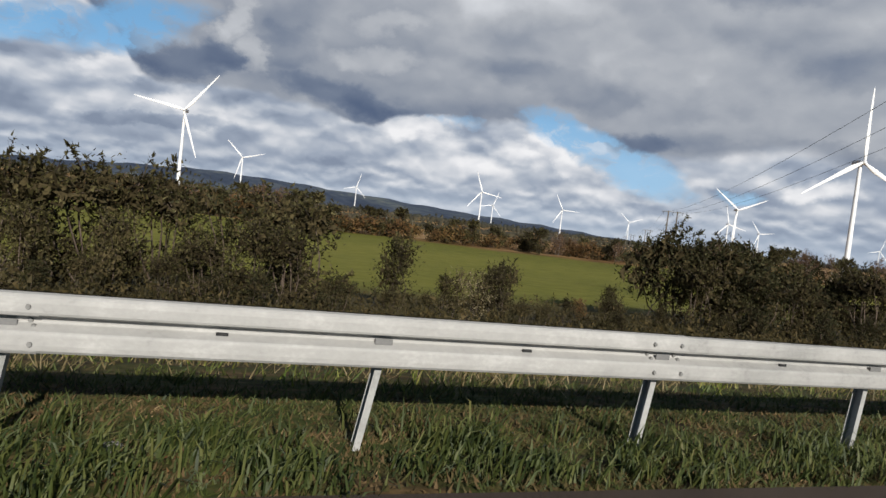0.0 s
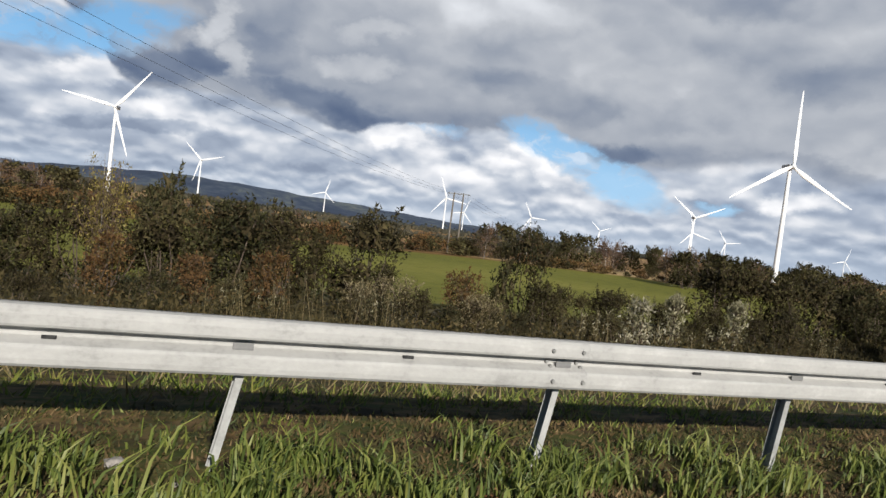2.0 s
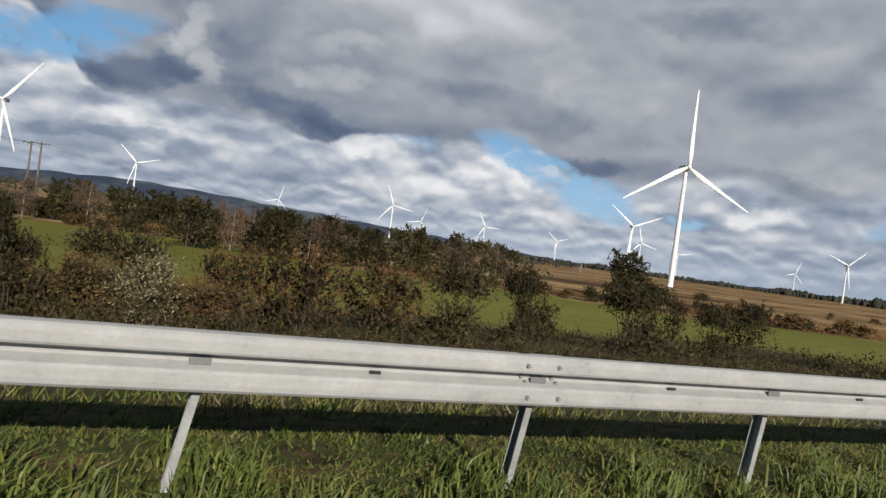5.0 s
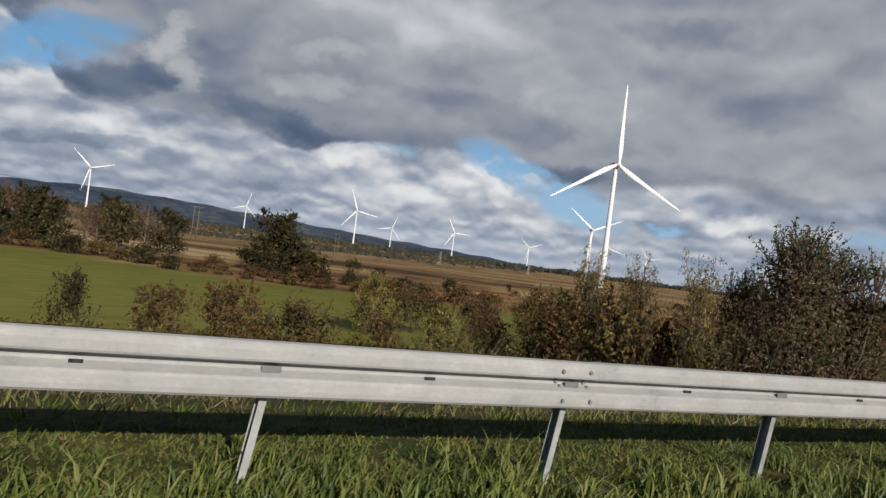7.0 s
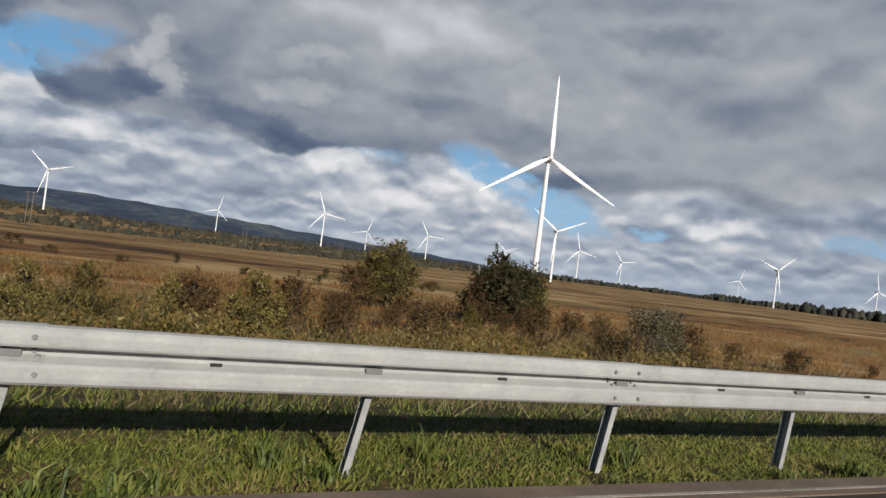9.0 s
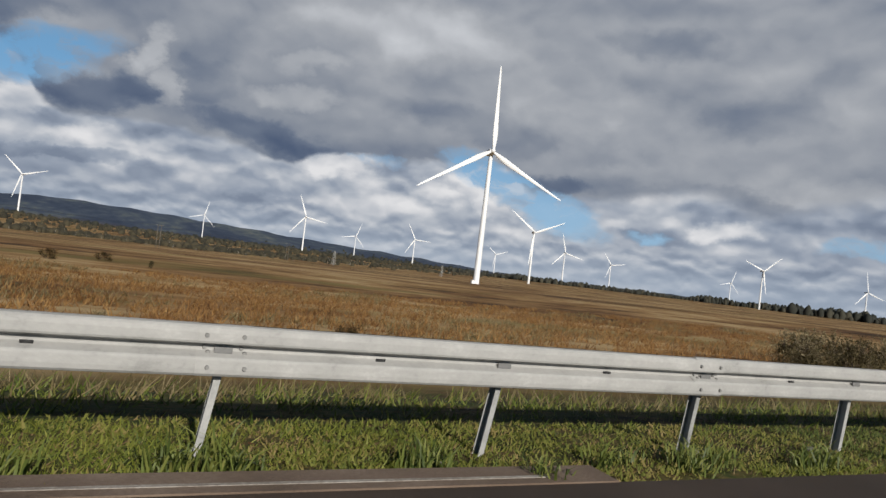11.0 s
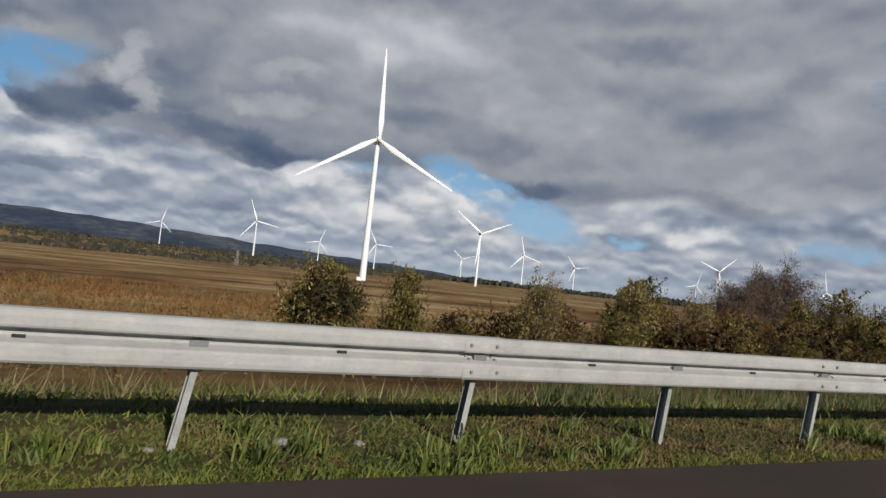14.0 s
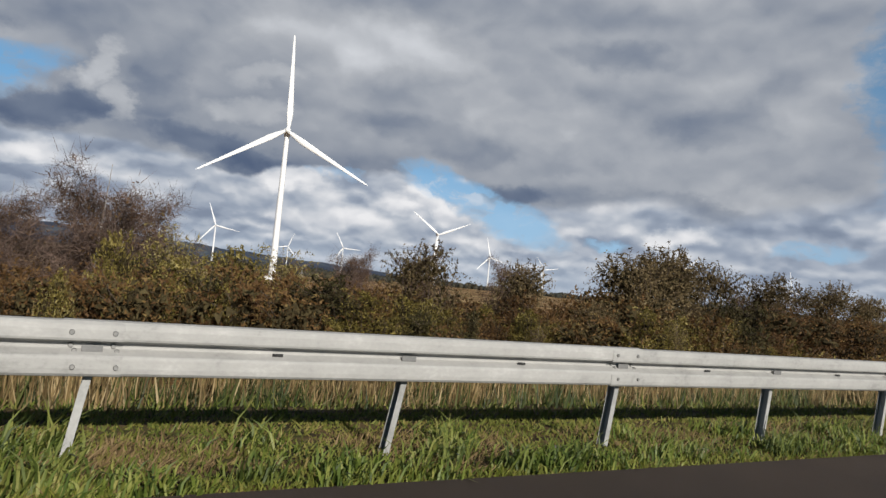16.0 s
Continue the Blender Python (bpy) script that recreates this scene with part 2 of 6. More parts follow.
PAINT_WHITE = surface("turbine_white", [(0.35, (0.76, 0.77, 0.78)), (0.65, (0.84, 0.84, 0.84))], 0.2, 0.45, 0, 0, 1.5)
NACELLE_GREY = surface("nacelle_grey", [(0.4, (0.52, 0.53, 0.54)), (0.6, (0.6, 0.6, 0.6))], 0.4, 0.5, 0, 0, 3)
ASPHALT = surface("asphalt", [(0.3, (0.028, 0.018, 0.012)), (0.5, (0.044, 0.029, 0.020)), (0.72, (0.076, 0.052, 0.037))], 0.6, 0.85, 0, 0.5, 120)
ORANGE = surface("orange_plastic", [(0.3, (0.74, 0.092, 0.003)), (0.7, (0.86, 0.120, 0.006))], 3, 0.6, 0, 0.03, 30, spec=0.2)
ORANGE_DARK = surface("orange_groove", [(0.4, (0.085, 0.012, 0.003)), (0.6, (0.13, 0.018, 0.004))], 3, 0.8, 0, 0, 30, spec=0.05)
LABEL_WHITE = surface("white_label", [(0.4, (0.70, 0.70, 0.68)), (0.6, (0.80, 0.80, 0.78))], 6, 0.5, 0, 0, 40)
BAND_WHITE = surface("dull_white_plastic", [(0.35, (0.50, 0.50, 0.49)), (0.65, (0.58, 0.58, 0.57))], 5, 0.55, 0, 0.02, 40)
INK = surface("black_print", [(0.4, (0.015, 0.015, 0.016)), (0.6, (0.03, 0.03, 0.03))], 9, 0.6, 0, 0, 40)
YELLOW_PRINT = surface("yellow_print", [(0.4, (0.75, 0.50, 0.06)), (0.6, (0.82, 0.58, 0.1))], 9, 0.5, 0, 0, 40)
SIGN_BLUE = surface("sign_blue", [(0.35, (0.012, 0.045, 0.20)), (0.65, (0.02, 0.065, 0.27))], 3, 0.45, 0, 0, 30)
CONCRETE = surface("concrete", [(0.32, (0.10, 0.085, 0.068)), (0.46, (0.185, 0.162, 0.135)), (0.58, (0.215, 0.19, 0.16)), (0.7, (0.29, 0.265, 0.225))], 2.5, 0.85, 0, 0.3, 60)
POLE_WOOD = surface("weathered_pole_wood", [(0.32, (0.052, 0.042, 0.033)), (0.5, (0.120, 0.102, 0.082)), (0.68, (0.23, 0.205, 0.175))], 2.2, 0.85, 0, 0.6, 22, stretch=(1, 1, 0.14))
CABLE = surface("cable", [(0.4, (0.03, 0.03, 0.032)), (0.6, (0.06, 0.06, 0.06))], 5, 0.6, 0.3, 0, 30)
CERAMIC = surface("insulator", [(0.4, (0.10, 0.09, 0.09)), (0.6, (0.18, 0.16, 0.15))], 8, 0.35, 0, 0, 30)
EDGE_STRIP = surface("dirty_edge_strip", [(0.3, (0.085, 0.058, 0.040)), (0.5, (0.145, 0.102, 0.074)), (0.7, (0.22, 0.165, 0.125))], 1.5, 0.9, 0, 0.4, 50)
CARD = surface("weathered_card", [(0.3, (0.30, 0.25, 0.18)), (0.7, (0.50, 0.44, 0.34))], 8, 0.8, 0, 0.2, 50)
LINE_FADED = surface("faded_road_paint", [(0.36, (0.12, 0.095, 0.075)), (0.5, (0.26, 0.23, 0.20)), (0.66, (0.44, 0.41, 0.37))], 1.2, 0.8, 0, 0.2, 40)
LINE_WHITE = surface("worn_road_paint", [(0.30, (0.20, 0.19, 0.185)), (0.42, (0.55, 0.55, 0.53)), (0.7, (0.74, 0.74, 0.72))], 5, 0.7, 0, 0.2, 70)
BARK = surface("bark", [(0.3, (0.045, 0.032, 0.022)), (0.5, (0.09, 0.065, 0.048)), (0.7, (0.16, 0.125, 0.095))], 5, 0.9, 0, 0.4, 40)
BIRCH_BARK = surface("birch_bark", [(0.38, (0.07, 0.055, 0.045)), (0.50, (0.26, 0.23, 0.20)), (0.7, (0.46, 0.43, 0.39))], 4, 0.8, 0, 0.2, 30, stretch=(1, 1, 2.5))
TWIG = surface("fine_twigs", [(0.3, (0.060, 0.038, 0.030)), (0.7, (0.17, 0.115, 0.090))], 3, 0.9, 0, 0, 20, island=0.5)


def leaf(name, stops, shift=0.25):
    return surface(name, stops, 0.5, 0.65, 0, 0, 4, island=0.45, object_shift=shift, through_light=0.35, spec=0.2)


LEAF_DARK = leaf("dark_thorn_leaf", [(0.18, (0.012, 0.012, 0.006)), (0.42, (0.030, 0.030, 0.012)), (0.62, (0.056, 0.054, 0.020)), (0.80, (0.110, 0.100, 0.046)), (0.93, (0.26, 0.24, 0.14))])
LEAF_MIX = leaf("autumn_hedge_leaf", [(0.12, (0.014, 0.012, 0.006)), (0.40, (0.034, 0.028, 0.012)), (0.60, (0.078, 0.070, 0.026)), (0.76, (0.126, 0.106, 0.042)), (0.90, (0.28, 0.25, 0.13))])
LEAF_RUST = leaf("russet_leaf", [(0.12, (0.048, 0.025, 0.012)), (0.42, (0.132, 0.070, 0.028)), (0.64, (0.205, 0.120, 0.046)), (0.78, (0.225, 0.165, 0.060)), (0.92, (0.40, 0.30, 0.13))])
LEAF_PALE = leaf("pale_willow_leaf", [(0.28, (0.030, 0.029, 0.013)), (0.44, (0.085, 0.078, 0.036)), (0.56, (0.20, 0.18, 0.105)), (0.70, (0.44, 0.40, 0.29))])
LEAF_PLUM = leaf("dull_willow_leaf", [(0.16, (0.050, 0.034, 0.018)), (0.42, (0.115, 0.082, 0.042)), (0.66, (0.185, 0.135, 0.066)), (0.88, (0.30, 0.235, 0.125))])
LEAF_CREAM = leaf("cream_willow_leaf", [(0.26, (0.050, 0.042, 0.018)), (0.42, (0.125, 0.100, 0.045)), (0.56, (0.215, 0.175, 0.090)), (0.70, (0.44, 0.37, 0.23))])
LEAF_WINE = leaf("purple_brown_willow_leaf", [(0.16, (0.030, 0.016, 0.010)), (0.40, (0.085, 0.046, 0.027)), (0.58, (0.135, 0.080, 0.044)), (0.74, (0.165, 0.125, 0.066)), (0.90, (0.36, 0.30, 0.22))])
LEAF_SAGE = leaf("grey_green_willow_leaf", [(0.16, (0.028, 0.032, 0.013)), (0.42, (0.075, 0.082, 0.034)), (0.64, (0.135, 0.140, 0.065)), (0.82, (0.25, 0.25, 0.15)), (0.93, (0.44, 0.43, 0.33))])
LEAF_ASPEN = leaf("pale_aspen_leaf", [(0.20, (0.075, 0.072, 0.035)), (0.42, (0.20, 0.185, 0.105)), (0.58, (0.36, 0.33, 0.22)), (0.75, (0.55, 0.51, 0.40))])
LEAF_GOLD = leaf("yellowing_leaf", [(0.20, (0.048, 0.040, 0.011)), (0.42, (0.135, 0.108, 0.026)), (0.60, (0.26, 0.205, 0.052)), (0.80, (0.47, 0.40, 0.17))])
LEAF_LITTER = leaf("fallen_leaf", [(0.16, (0.040, 0.018, 0.009)), (0.42, (0.105, 0.050, 0.022)), (0.66, (0.19, 0.105, 0.045)), (0.88, (0.36, 0.26, 0.15))])
LEAF_WEED = leaf("bank_weed_leaf", [(0.16, (0.035, 0.030, 0.010)), (0.38, (0.095, 0.082, 0.022)), (0.56, (0.175, 0.140, 0.038)), (0.72, (0.24, 0.135, 0.045)), (0.88, (0.42, 0.35, 0.16))])
LEAF_BANK = leaf("hedge_foot_leaf", [(0.16, (0.013, 0.012, 0.005)), (0.42, (0.034, 0.030, 0.012)), (0.64, (0.070, 0.055, 0.021)), (0.82, (0.130, 0.094, 0.040)), (0.94, (0.28, 0.24, 0.13))])
LEAF_GREEN = leaf("green_tree_leaf", [(0.12, (0.016, 0.015, 0.006)), (0.45, (0.038, 0.036, 0.013)), (0.75, (0.075, 0.064, 0.023)), (0.95, (0.13, 0.105, 0.042))])
# dark filler for bush interiors; the shade between the leaves is in this colour
THICKET_SHADE = surface("thicket_inner_shade", [(0.36, (0.018, 0.014, 0.008)), (0.5, (0.044, 0.034, 0.017)), (0.66, (0.085, 0.068, 0.032))], 2.5, 0.95, 0, 0.6, 14, object_shift=0.15, spec=0.1)
BANK_SCRUB = surface("bank_undergrowth", [(0.15, (0.016, 0.014, 0.006)), (0.42, (0.038, 0.032, 0.012)), (0.70, (0.074, 0.058, 0.023)), (0.90, (0.15, 0.118, 0.055))], 0.12, 0.8, 0, 0, 1.0, island=0.55, through_light=0.2)
DEAD_MAT = surface("dead_grass", [(0.10, (0.050, 0.033, 0.013)), (0.42, (0.120, 0.078, 0.032)), (0.70, (0.205, 0.140, 0.064)), (0.92, (0.31, 0.235, 0.135))], 0.5, 0.8, 0, 0, 3, island=0.55)
STONE = surface("verge_stone", [(0.3, (0.16, 0.145, 0.13)), (0.7, (0.30, 0.275, 0.25))], 6, 0.9, 0, 0.4, 40, object_shift=0.3)
RUST_TUFT = surface("rust_tussock", [(0.15, (0.055, 0.025, 0.009)), (0.42, (0.150, 0.070, 0.021)), (0.66, (0.255, 0.135, 0.042)), (0.88, (0.38, 0.25, 0.10))], 0.05, 0.8, 0, 0, 0.6, island=0.5, through_light=0.2)
GRASS = surface("verge_grass", [(0.22, (0.022, 0.040, 0.006)), (0.38, (0.070, 0.104, 0.014)), (0.54, (0.148, 0.178, 0.028)), (0.69, (0.235, 0.215, 0.056)), (0.83, (0.36, 0.29, 0.13))], 0.55, 0.6, 0, 0, 3.5, island=0.36, through_light=0.3)
# deep green blades, dark enough to carry cloud shade over the first stretch too
GRASS_DEEP = surface("deep_green_grass", [(0.20, (0.012, 0.020, 0.006)), (0.38, (0.032, 0.048, 0.011)), (0.54, (0.068, 0.086, 0.020)), (0.70, (0.120, 0.124, 0.034)), (0.86, (0.22, 0.175, 0.08))], 0.7, 0.6, 0, 0, 4, island=0.36, through_light=0.3)
GRASS_BROAD = surface("broad_grass", [(0.20, (0.024, 0.038, 0.009)), (0.38, (0.072, 0.100, 0.020)), (0.54, (0.146, 0.176, 0.036)), (0.70, (0.235, 0.236, 0.062)), (0.86, (0.37, 0.31, 0.14))], 0.7, 0.55, 0, 0, 4, island=0.36, through_light=0.3)
GRASS_LIME = surface("lime_turf", [(0.20, (0.060, 0.078, 0.010)), (0.45, (0.135, 0.165, 0.020)), (0.65, (0.21, 0.225, 0.034)), (0.85, (0.32, 0.29, 0.075))], 0.8, 0.6, 0, 0, 5, island=0.4, through_light=0.3)
GRASS_LUSH = surface("lush_green_grass", [(0.20, (0.030, 0.050, 0.010)), (0.38, (0.085, 0.125, 0.021)), (0.54, (0.165, 0.205, 0.036)), (0.70, (0.265, 0.262, 0.064)), (0.86, (0.42, 0.34, 0.15))], 0.7, 0.55, 0, 0, 4, island=0.40, through_light=0.3)
REED = surface("golden_reed", [(0.12, (0.070, 0.046, 0.018)), (0.40, (0.175, 0.118, 0.048)), (0.68, (0.33, 0.235, 0.105)), (0.92, (0.52, 0.41, 0.24))], 0.35, 0.7, 0, 0, 2.5, island=0.7, through_light=0.25)
TURF_BROWN = surface("mossy_brown_turf", [(0.30, (0.022, 0.032, 0.008)), (0.42, (0.055, 0.064, 0.014)), (0.50, (0.100, 0.086, 0.024)), (0.58, (0.150, 0.098, 0.038)), (0.70, (0.23, 0.155, 0.070))], 1.1, 0.8, 0, 0, 6, island=0.22, through_light=0.2)
# the brown turf at about 0.6: cloud shade painted into the first stretch
TURF_CLOUD_SHADE = surface("cloud_shaded_brown_turf", [(0.30, (0.013, 0.019, 0.005)), (0.42, (0.034, 0.040, 0.009)), (0.50, (0.062, 0.054, 0.015)), (0.58, (0.098, 0.062, 0.024)), (0.70, (0.16, 0.105, 0.047))], 1.1, 0.8, 0, 0, 6, island=0.22, through_light=0.2)
TURF_GREEN = surface("mossy_green_turf", [(0.30, (0.020, 0.034, 0.007)), (0.42, (0.052, 0.076, 0.013)), (0.52, (0.098, 0.120, 0.022)), (0.60, (0.150, 0.140, 0.034)), (0.70, (0.21, 0.150, 0.062))], 1.0, 0.75, 0, 0, 6, island=0.22, through_light=0.25)
TURF_LIGHT = surface("yellow_green_turf", [(0.30, (0.050, 0.066, 0.010)), (0.42, (0.110, 0.128, 0.020)), (0.52, (0.165, 0.170, 0.030)), (0.60, (0.215, 0.180, 0.050)), (0.70, (0.29, 0.21, 0.09))], 1.0, 0.75, 0, 0, 6, island=0.22, through_light=0.25)
STRAW = surface("dry_grass", [(0.10, (0.055, 0.050, 0.018)), (0.45, (0.13, 0.10, 0.042)), (0.75, (0.24, 0.185, 0.092)), (0.95, (0.38, 0.32, 0.20))], 0.35, 0.7, 0, 0, 2.5, island=0.6, through_light=0.25)
FAR_STEM = surface("far_birch_stem", [(0.3, (0.22, 0.20, 0.17)), (0.7, (0.42, 0.39, 0.34))], 0.3, 0.8, 0, 0, 3, island=0.5)
CONIFER = surface("far_wood", [(0.2, (0.016, 0.018, 0.015)), (0.5, (0.030, 0.031, 0.023)), (0.8, (0.060, 0.054, 0.036))], 0.01, 0.9, 0, 0, 0.1, island=0.6)
SCRUB_FAR = surface("far_scrub", [(0.2, (0.024, 0.022, 0.014)), (0.5, (0.042, 0.036, 0.020)), (0.8, (0.066, 0.054, 0.030))], 0.02, 0.9, 0, 0, 0.2, island=0.6)


# ---- mesh helpers ----
def part(name, bm, material, parent=None, label="", smooth=False):
    me = bpy.data.meshes.new(name)
    bm.to_mesh(me)
    bm.free()
    me.materials.append(material)
    if smooth:
        me.shade_smooth()
    ob = new(name, me)
    ob.parent = parent
    return tagged(ob, label)


def part_np(name, verts, faces, material, parent=None, label="", smooth=False):
    """A mesh from arrays: faces all of one length."""
    verts, faces = np.asarray(verts, np.float32), np.asarray(faces, np.int32)
    me = bpy.data.meshes.new(name)
    me.vertices.add(len(verts))
    me.vertices.foreach_set("co", verts.ravel())
    n, k = faces.shape
    me.loops.add(n * k)
    me.loops.foreach_set("vertex_index", faces.ravel())
    me.polygons.add(n)
    me.polygons.foreach_set("loop_start", np.arange(0, n * k, k, dtype=np.int32))
    me.update(calc_edges=True)
    me.materials.append(material)
    if smooth:
        me.shade_smooth()
    ob = new(name, me)
    ob.parent = parent
    return tagged(ob, label)


def thing(name, label, category, group="", kind=""):
    return tagged(new(name), label, category, group, kind)


def box(bm, x0, x1, y0, y1, z0, z1, bevel=0.0):
    geo = bmesh.ops.create_cube(bm, size=1.0)
    bmesh.ops.transform(bm, matrix=Matrix.Translation(((x0 + x1) / 2, (y0 + y1) / 2, (z0 + z1) / 2)) @ Matrix.Diagonal((x1 - x0, y1 - y0, z1 - z0, 1)), verts=geo["verts"])
    if bevel:
        edges = {e for v in geo["verts"] for e in v.link_edges}
        bmesh.ops.bevel(bm, geom=list(edges), offset=bevel, segments=2, affect="EDGES", profile=0.6)
    return bm


def rod(bm, a, b, r0, r1, sides=10):
    a, b = Vector(a), Vector(b)
    turn = (b - a).to_track_quat("Z", "Y").to_matrix().to_4x4()
    bmesh.ops.create_cone(bm, cap_ends=True, segments=sides, radius1=r0, radius2=r1, depth=(b - a).length, matrix=Matrix.Translation((a + b) / 2) @ turn)
    return bm


def tubes(lines, sides=5):
    """Vertices and quads of tapered tubes: each line is (points, radii)."""
    vs, fs, n = [], [], 0
    for pts, radii in lines:
        pts = np.asarray(pts, float)
        way = np.gradient(pts, axis=0)
        way /= np.linalg.norm(way, axis=1)[:, None] + 1e-9
        side = np.cross(way, (0.31, 0.87, 0.38))
        side /= np.linalg.norm(side, axis=1)[:, None] + 1e-9
        up = np.cross(way, side)
        a = np.arange(sides) * 2 * np.pi / sides
        ring = pts[:, None] + (np.cos(a)[None, :, None] * side[:, None] + np.sin(a)[None, :, None] * up[:, None]) * np.asarray(radii)[:, None, None]
        vs.append(ring.reshape(-1, 3))
        i = np.arange(len(pts) - 1)[:, None] * sides + n
        j = np.arange(sides)[None, :]
        k = (j + 1) % sides
        fs.append(np.stack([i + j, i + k, i + sides + k, i + sides + j], -1).reshape(-1, 4))
        n += len(pts) * sides
    return np.concatenate(vs), np.concatenate(fs)


def lettering(name, words, size, material, parent, m, weight=0.008):
    curve = bpy.data.curves.new(name, "FONT")
    curve.body, curve.size, curve.extrude, curve.offset = words, size, 0.001, 0.0 if "M" in words else size * weight
    curve.align_x, curve.align_y = "CENTER", "CENTER"
    holder = new(name, curve)
    me = bpy.data.meshes.new_from_object(holder.evaluated_get(bpy.context.evaluated_depsgraph_get()))
    bpy.data.objects.remove(holder)
    if "M" in words:
        # the built-in M fills in when it is swollen: embolden it by three strokes side by side
        bm = bmesh.new()
        for i in (-1, 0, 1):
            first = len(bm.verts)
            bm.from_mesh(me)
            bm.verts.ensure_lookup_table()
            for v in bm.verts[first:]:
                v.co += Vector((i * size * weight * 0.9, 0, abs(i) * 0.0003))
        bm.to_mesh(me)
        bm.free()
    me.materials.clear()
    me.materials.append(material)
    ob = new(name, me)
    ob.parent, ob.matrix_local = parent, m
    return ob


# ---- ground: one sheet from behind the road to the hills ----
PROFILE_Y = [-900, -60, -14, -1.1, -0.85, -0.6, 0, 1.5, 3, 6, 12, 20, 35, 60, 130, 260, 420, 700, 1050, 2000, 2700]
PROFILE_Z = [-1.0, -0.6, -0.35, -0.20, -0.06, -0.03, -0.05, -0.10, -0.3, -0.95, -1.6, -2.0, -2.8, -3.3, -3.6, -5.8, -9.2, -12.5, -14.5, -14.0, -15.0]
HILL_AZ = [-60, -22, -13, -8, -4, 0, 4, 8, 13, 18, 22, 26, 30, 36, 45, 53, 75]
HILL_EL = [0.3, 0.55, 0.95, 1.35, 1.5, 1.45, 1.25, 1.08, 0.80, 0.52, 0.36, 0.15, -0.12, -0.30, -0.22, -0.10, -0.1]


def step(a, b, v):
    t = np.clip((v - a) / (b - a), 0, 1)
    return t * t * (3 - 2 * t)


def ripple(x, y, size, seed=0.0):
    """Smooth cheap relief, about -1 to 1."""
    a, b = x / size + seed, y / size - seed
    return (np.sin(a * 2.1 + 1.3 * np.sin(b * 1.7)) + np.sin(b * 2.6 + 1.1 * np.sin(a * 1.9 + 2)) + 0.6 * np.sin(a * 4.7 - b * 3.9)) / 2.6


def ground_z(x, y):
    x, y = np.asarray(x, float), np.asarray(y, float)
    z = np.interp(y, PROFILE_Y, PROFILE_Z)
    dip = np.interp(x, [-20, 30, 50, 58, 74, 88, 104, 250, 282, 330, 345, 430], [0.04, 0.04, 0.07, 0.12, 0.12, 0.08, 0.05, 0.045, 0.01, 0.02, 0.03, 0.03])
    z = z - dip * step(-0.66, -0.30, y) * step(7, 2.5, y)
    d = np.hypot(x - 190, y)
    a = np.degrees(np.arctan2(x - 190, np.maximum(y, 1e-3)))
    z = z + 17 * step(6, -16, a) * step(350, 1500, d) * (y > 0)
    z = z + 4 * step(35, 15, a) * step(9, 0, a - 12) * step(900, 2000, d) * (y > 0)
    z = z + ripple(x, y, 60) * 0.25 * step(10, 60, y) + ripple(x, y, 400, 3) * 1.0 * step(500, 1500, y)
    crest = 1.3 + 4250 * np.tan(np.radians(np.interp(a, HILL_AZ, HILL_EL) + 0.05 * np.sin(a * 1.9) + 0.03 * np.sin(a * 5.3)))
    rise = step(2750, 4250, d) * (y > 0)
    return z * (1 - rise) + crest * rise


ROWS = np.unique(np.concatenate([[-900, -400, -150, -60, -30, -14, -9, -5, -2.5], np.arange(-1.3, 4, 0.2), np.arange(4, 20, 0.8), np.arange(20, 60, 2), np.geomspace(60, 4480, 120)]))
COLS = np.linspace(-2.3, 2.9, 230)
GX = 190 + COLS[None, :] * (270 + 0.72 * np.abs(ROWS[:, None]))
GY = np.broadcast_to(ROWS[:, None], GX.shape)
GZ = ground_z(GX, GY)
nr, nc = GX.shape
cell = (np.arange(nr - 1)[:, None] * nc + np.arange(nc - 1)[None, :])
cells = np.stack([cell, cell + 1, cell + nc + 1, cell + nc], -1).reshape(-1, 4)

LAND = bpy.data.materials.new("open_land")
LAND.use_nodes = True
h = Graph(LAND.node_tree)
place = h.node("ShaderNodeTexCoord").outputs["Object"]


def attribute(name):
    n = h.node("ShaderNodeAttribute")
    n.attribute_name = name
    return n.outputs["Fac"]


def stretched(sx, sy, turn=0.0):
    n = h.node("ShaderNodeMapping", Vector=place)
    n.inputs["Scale"].default_value = (sx, sy, 0.0)
    n.inputs["Rotation"].default_value = (0, 0, radians(turn))
    return n.outputs[0]


drains = h.noise(stretched(0.014, 0.024, 10), 1.0, 6.0, 0.62, 0.9)
tufts = h.noise(stretched(0.10, 0.16), 1.0, 7.0, 0.68)
patches = h.noise(stretched(0.010, 0.017, -20), 1.0, 4.0, 0.55)
bog_mix = h.math("ADD", h.math("ADD", h.math("MULTIPLY", drains, 0.46), h.math("MULTIPLY", tufts, 0.32)), h.math("MULTIPLY", patches, 0.22))
bog_mix = h.math("ADD", 0.485, h.math("MULTIPLY", h.math("SUBTRACT", bog_mix, 0.488), 1.35))
bog = h.ramp(bog_mix, [(0.39, (0.042, 0.022, 0.010)), (0.435, (0.115, 0.056, 0.020)), (0.48, (0.205, 0.112, 0.042)), (0.525, (0.285, 0.170, 0.070)), (0.59, (0.42, 0.30, 0.15))])
sward = h.ramp(h.math("ADD", h.math("MULTIPLY", h.noise(stretched(0.5, 0.8), 1.0, 6.0, 0.65), 0.5), h.math("MULTIPLY", patches, 0.5)),
               [(0.34, (0.082, 0.084, 0.012)), (0.48, (0.145, 0.146, 0.022)), (0.62, (0.215, 0.198, 0.040))])
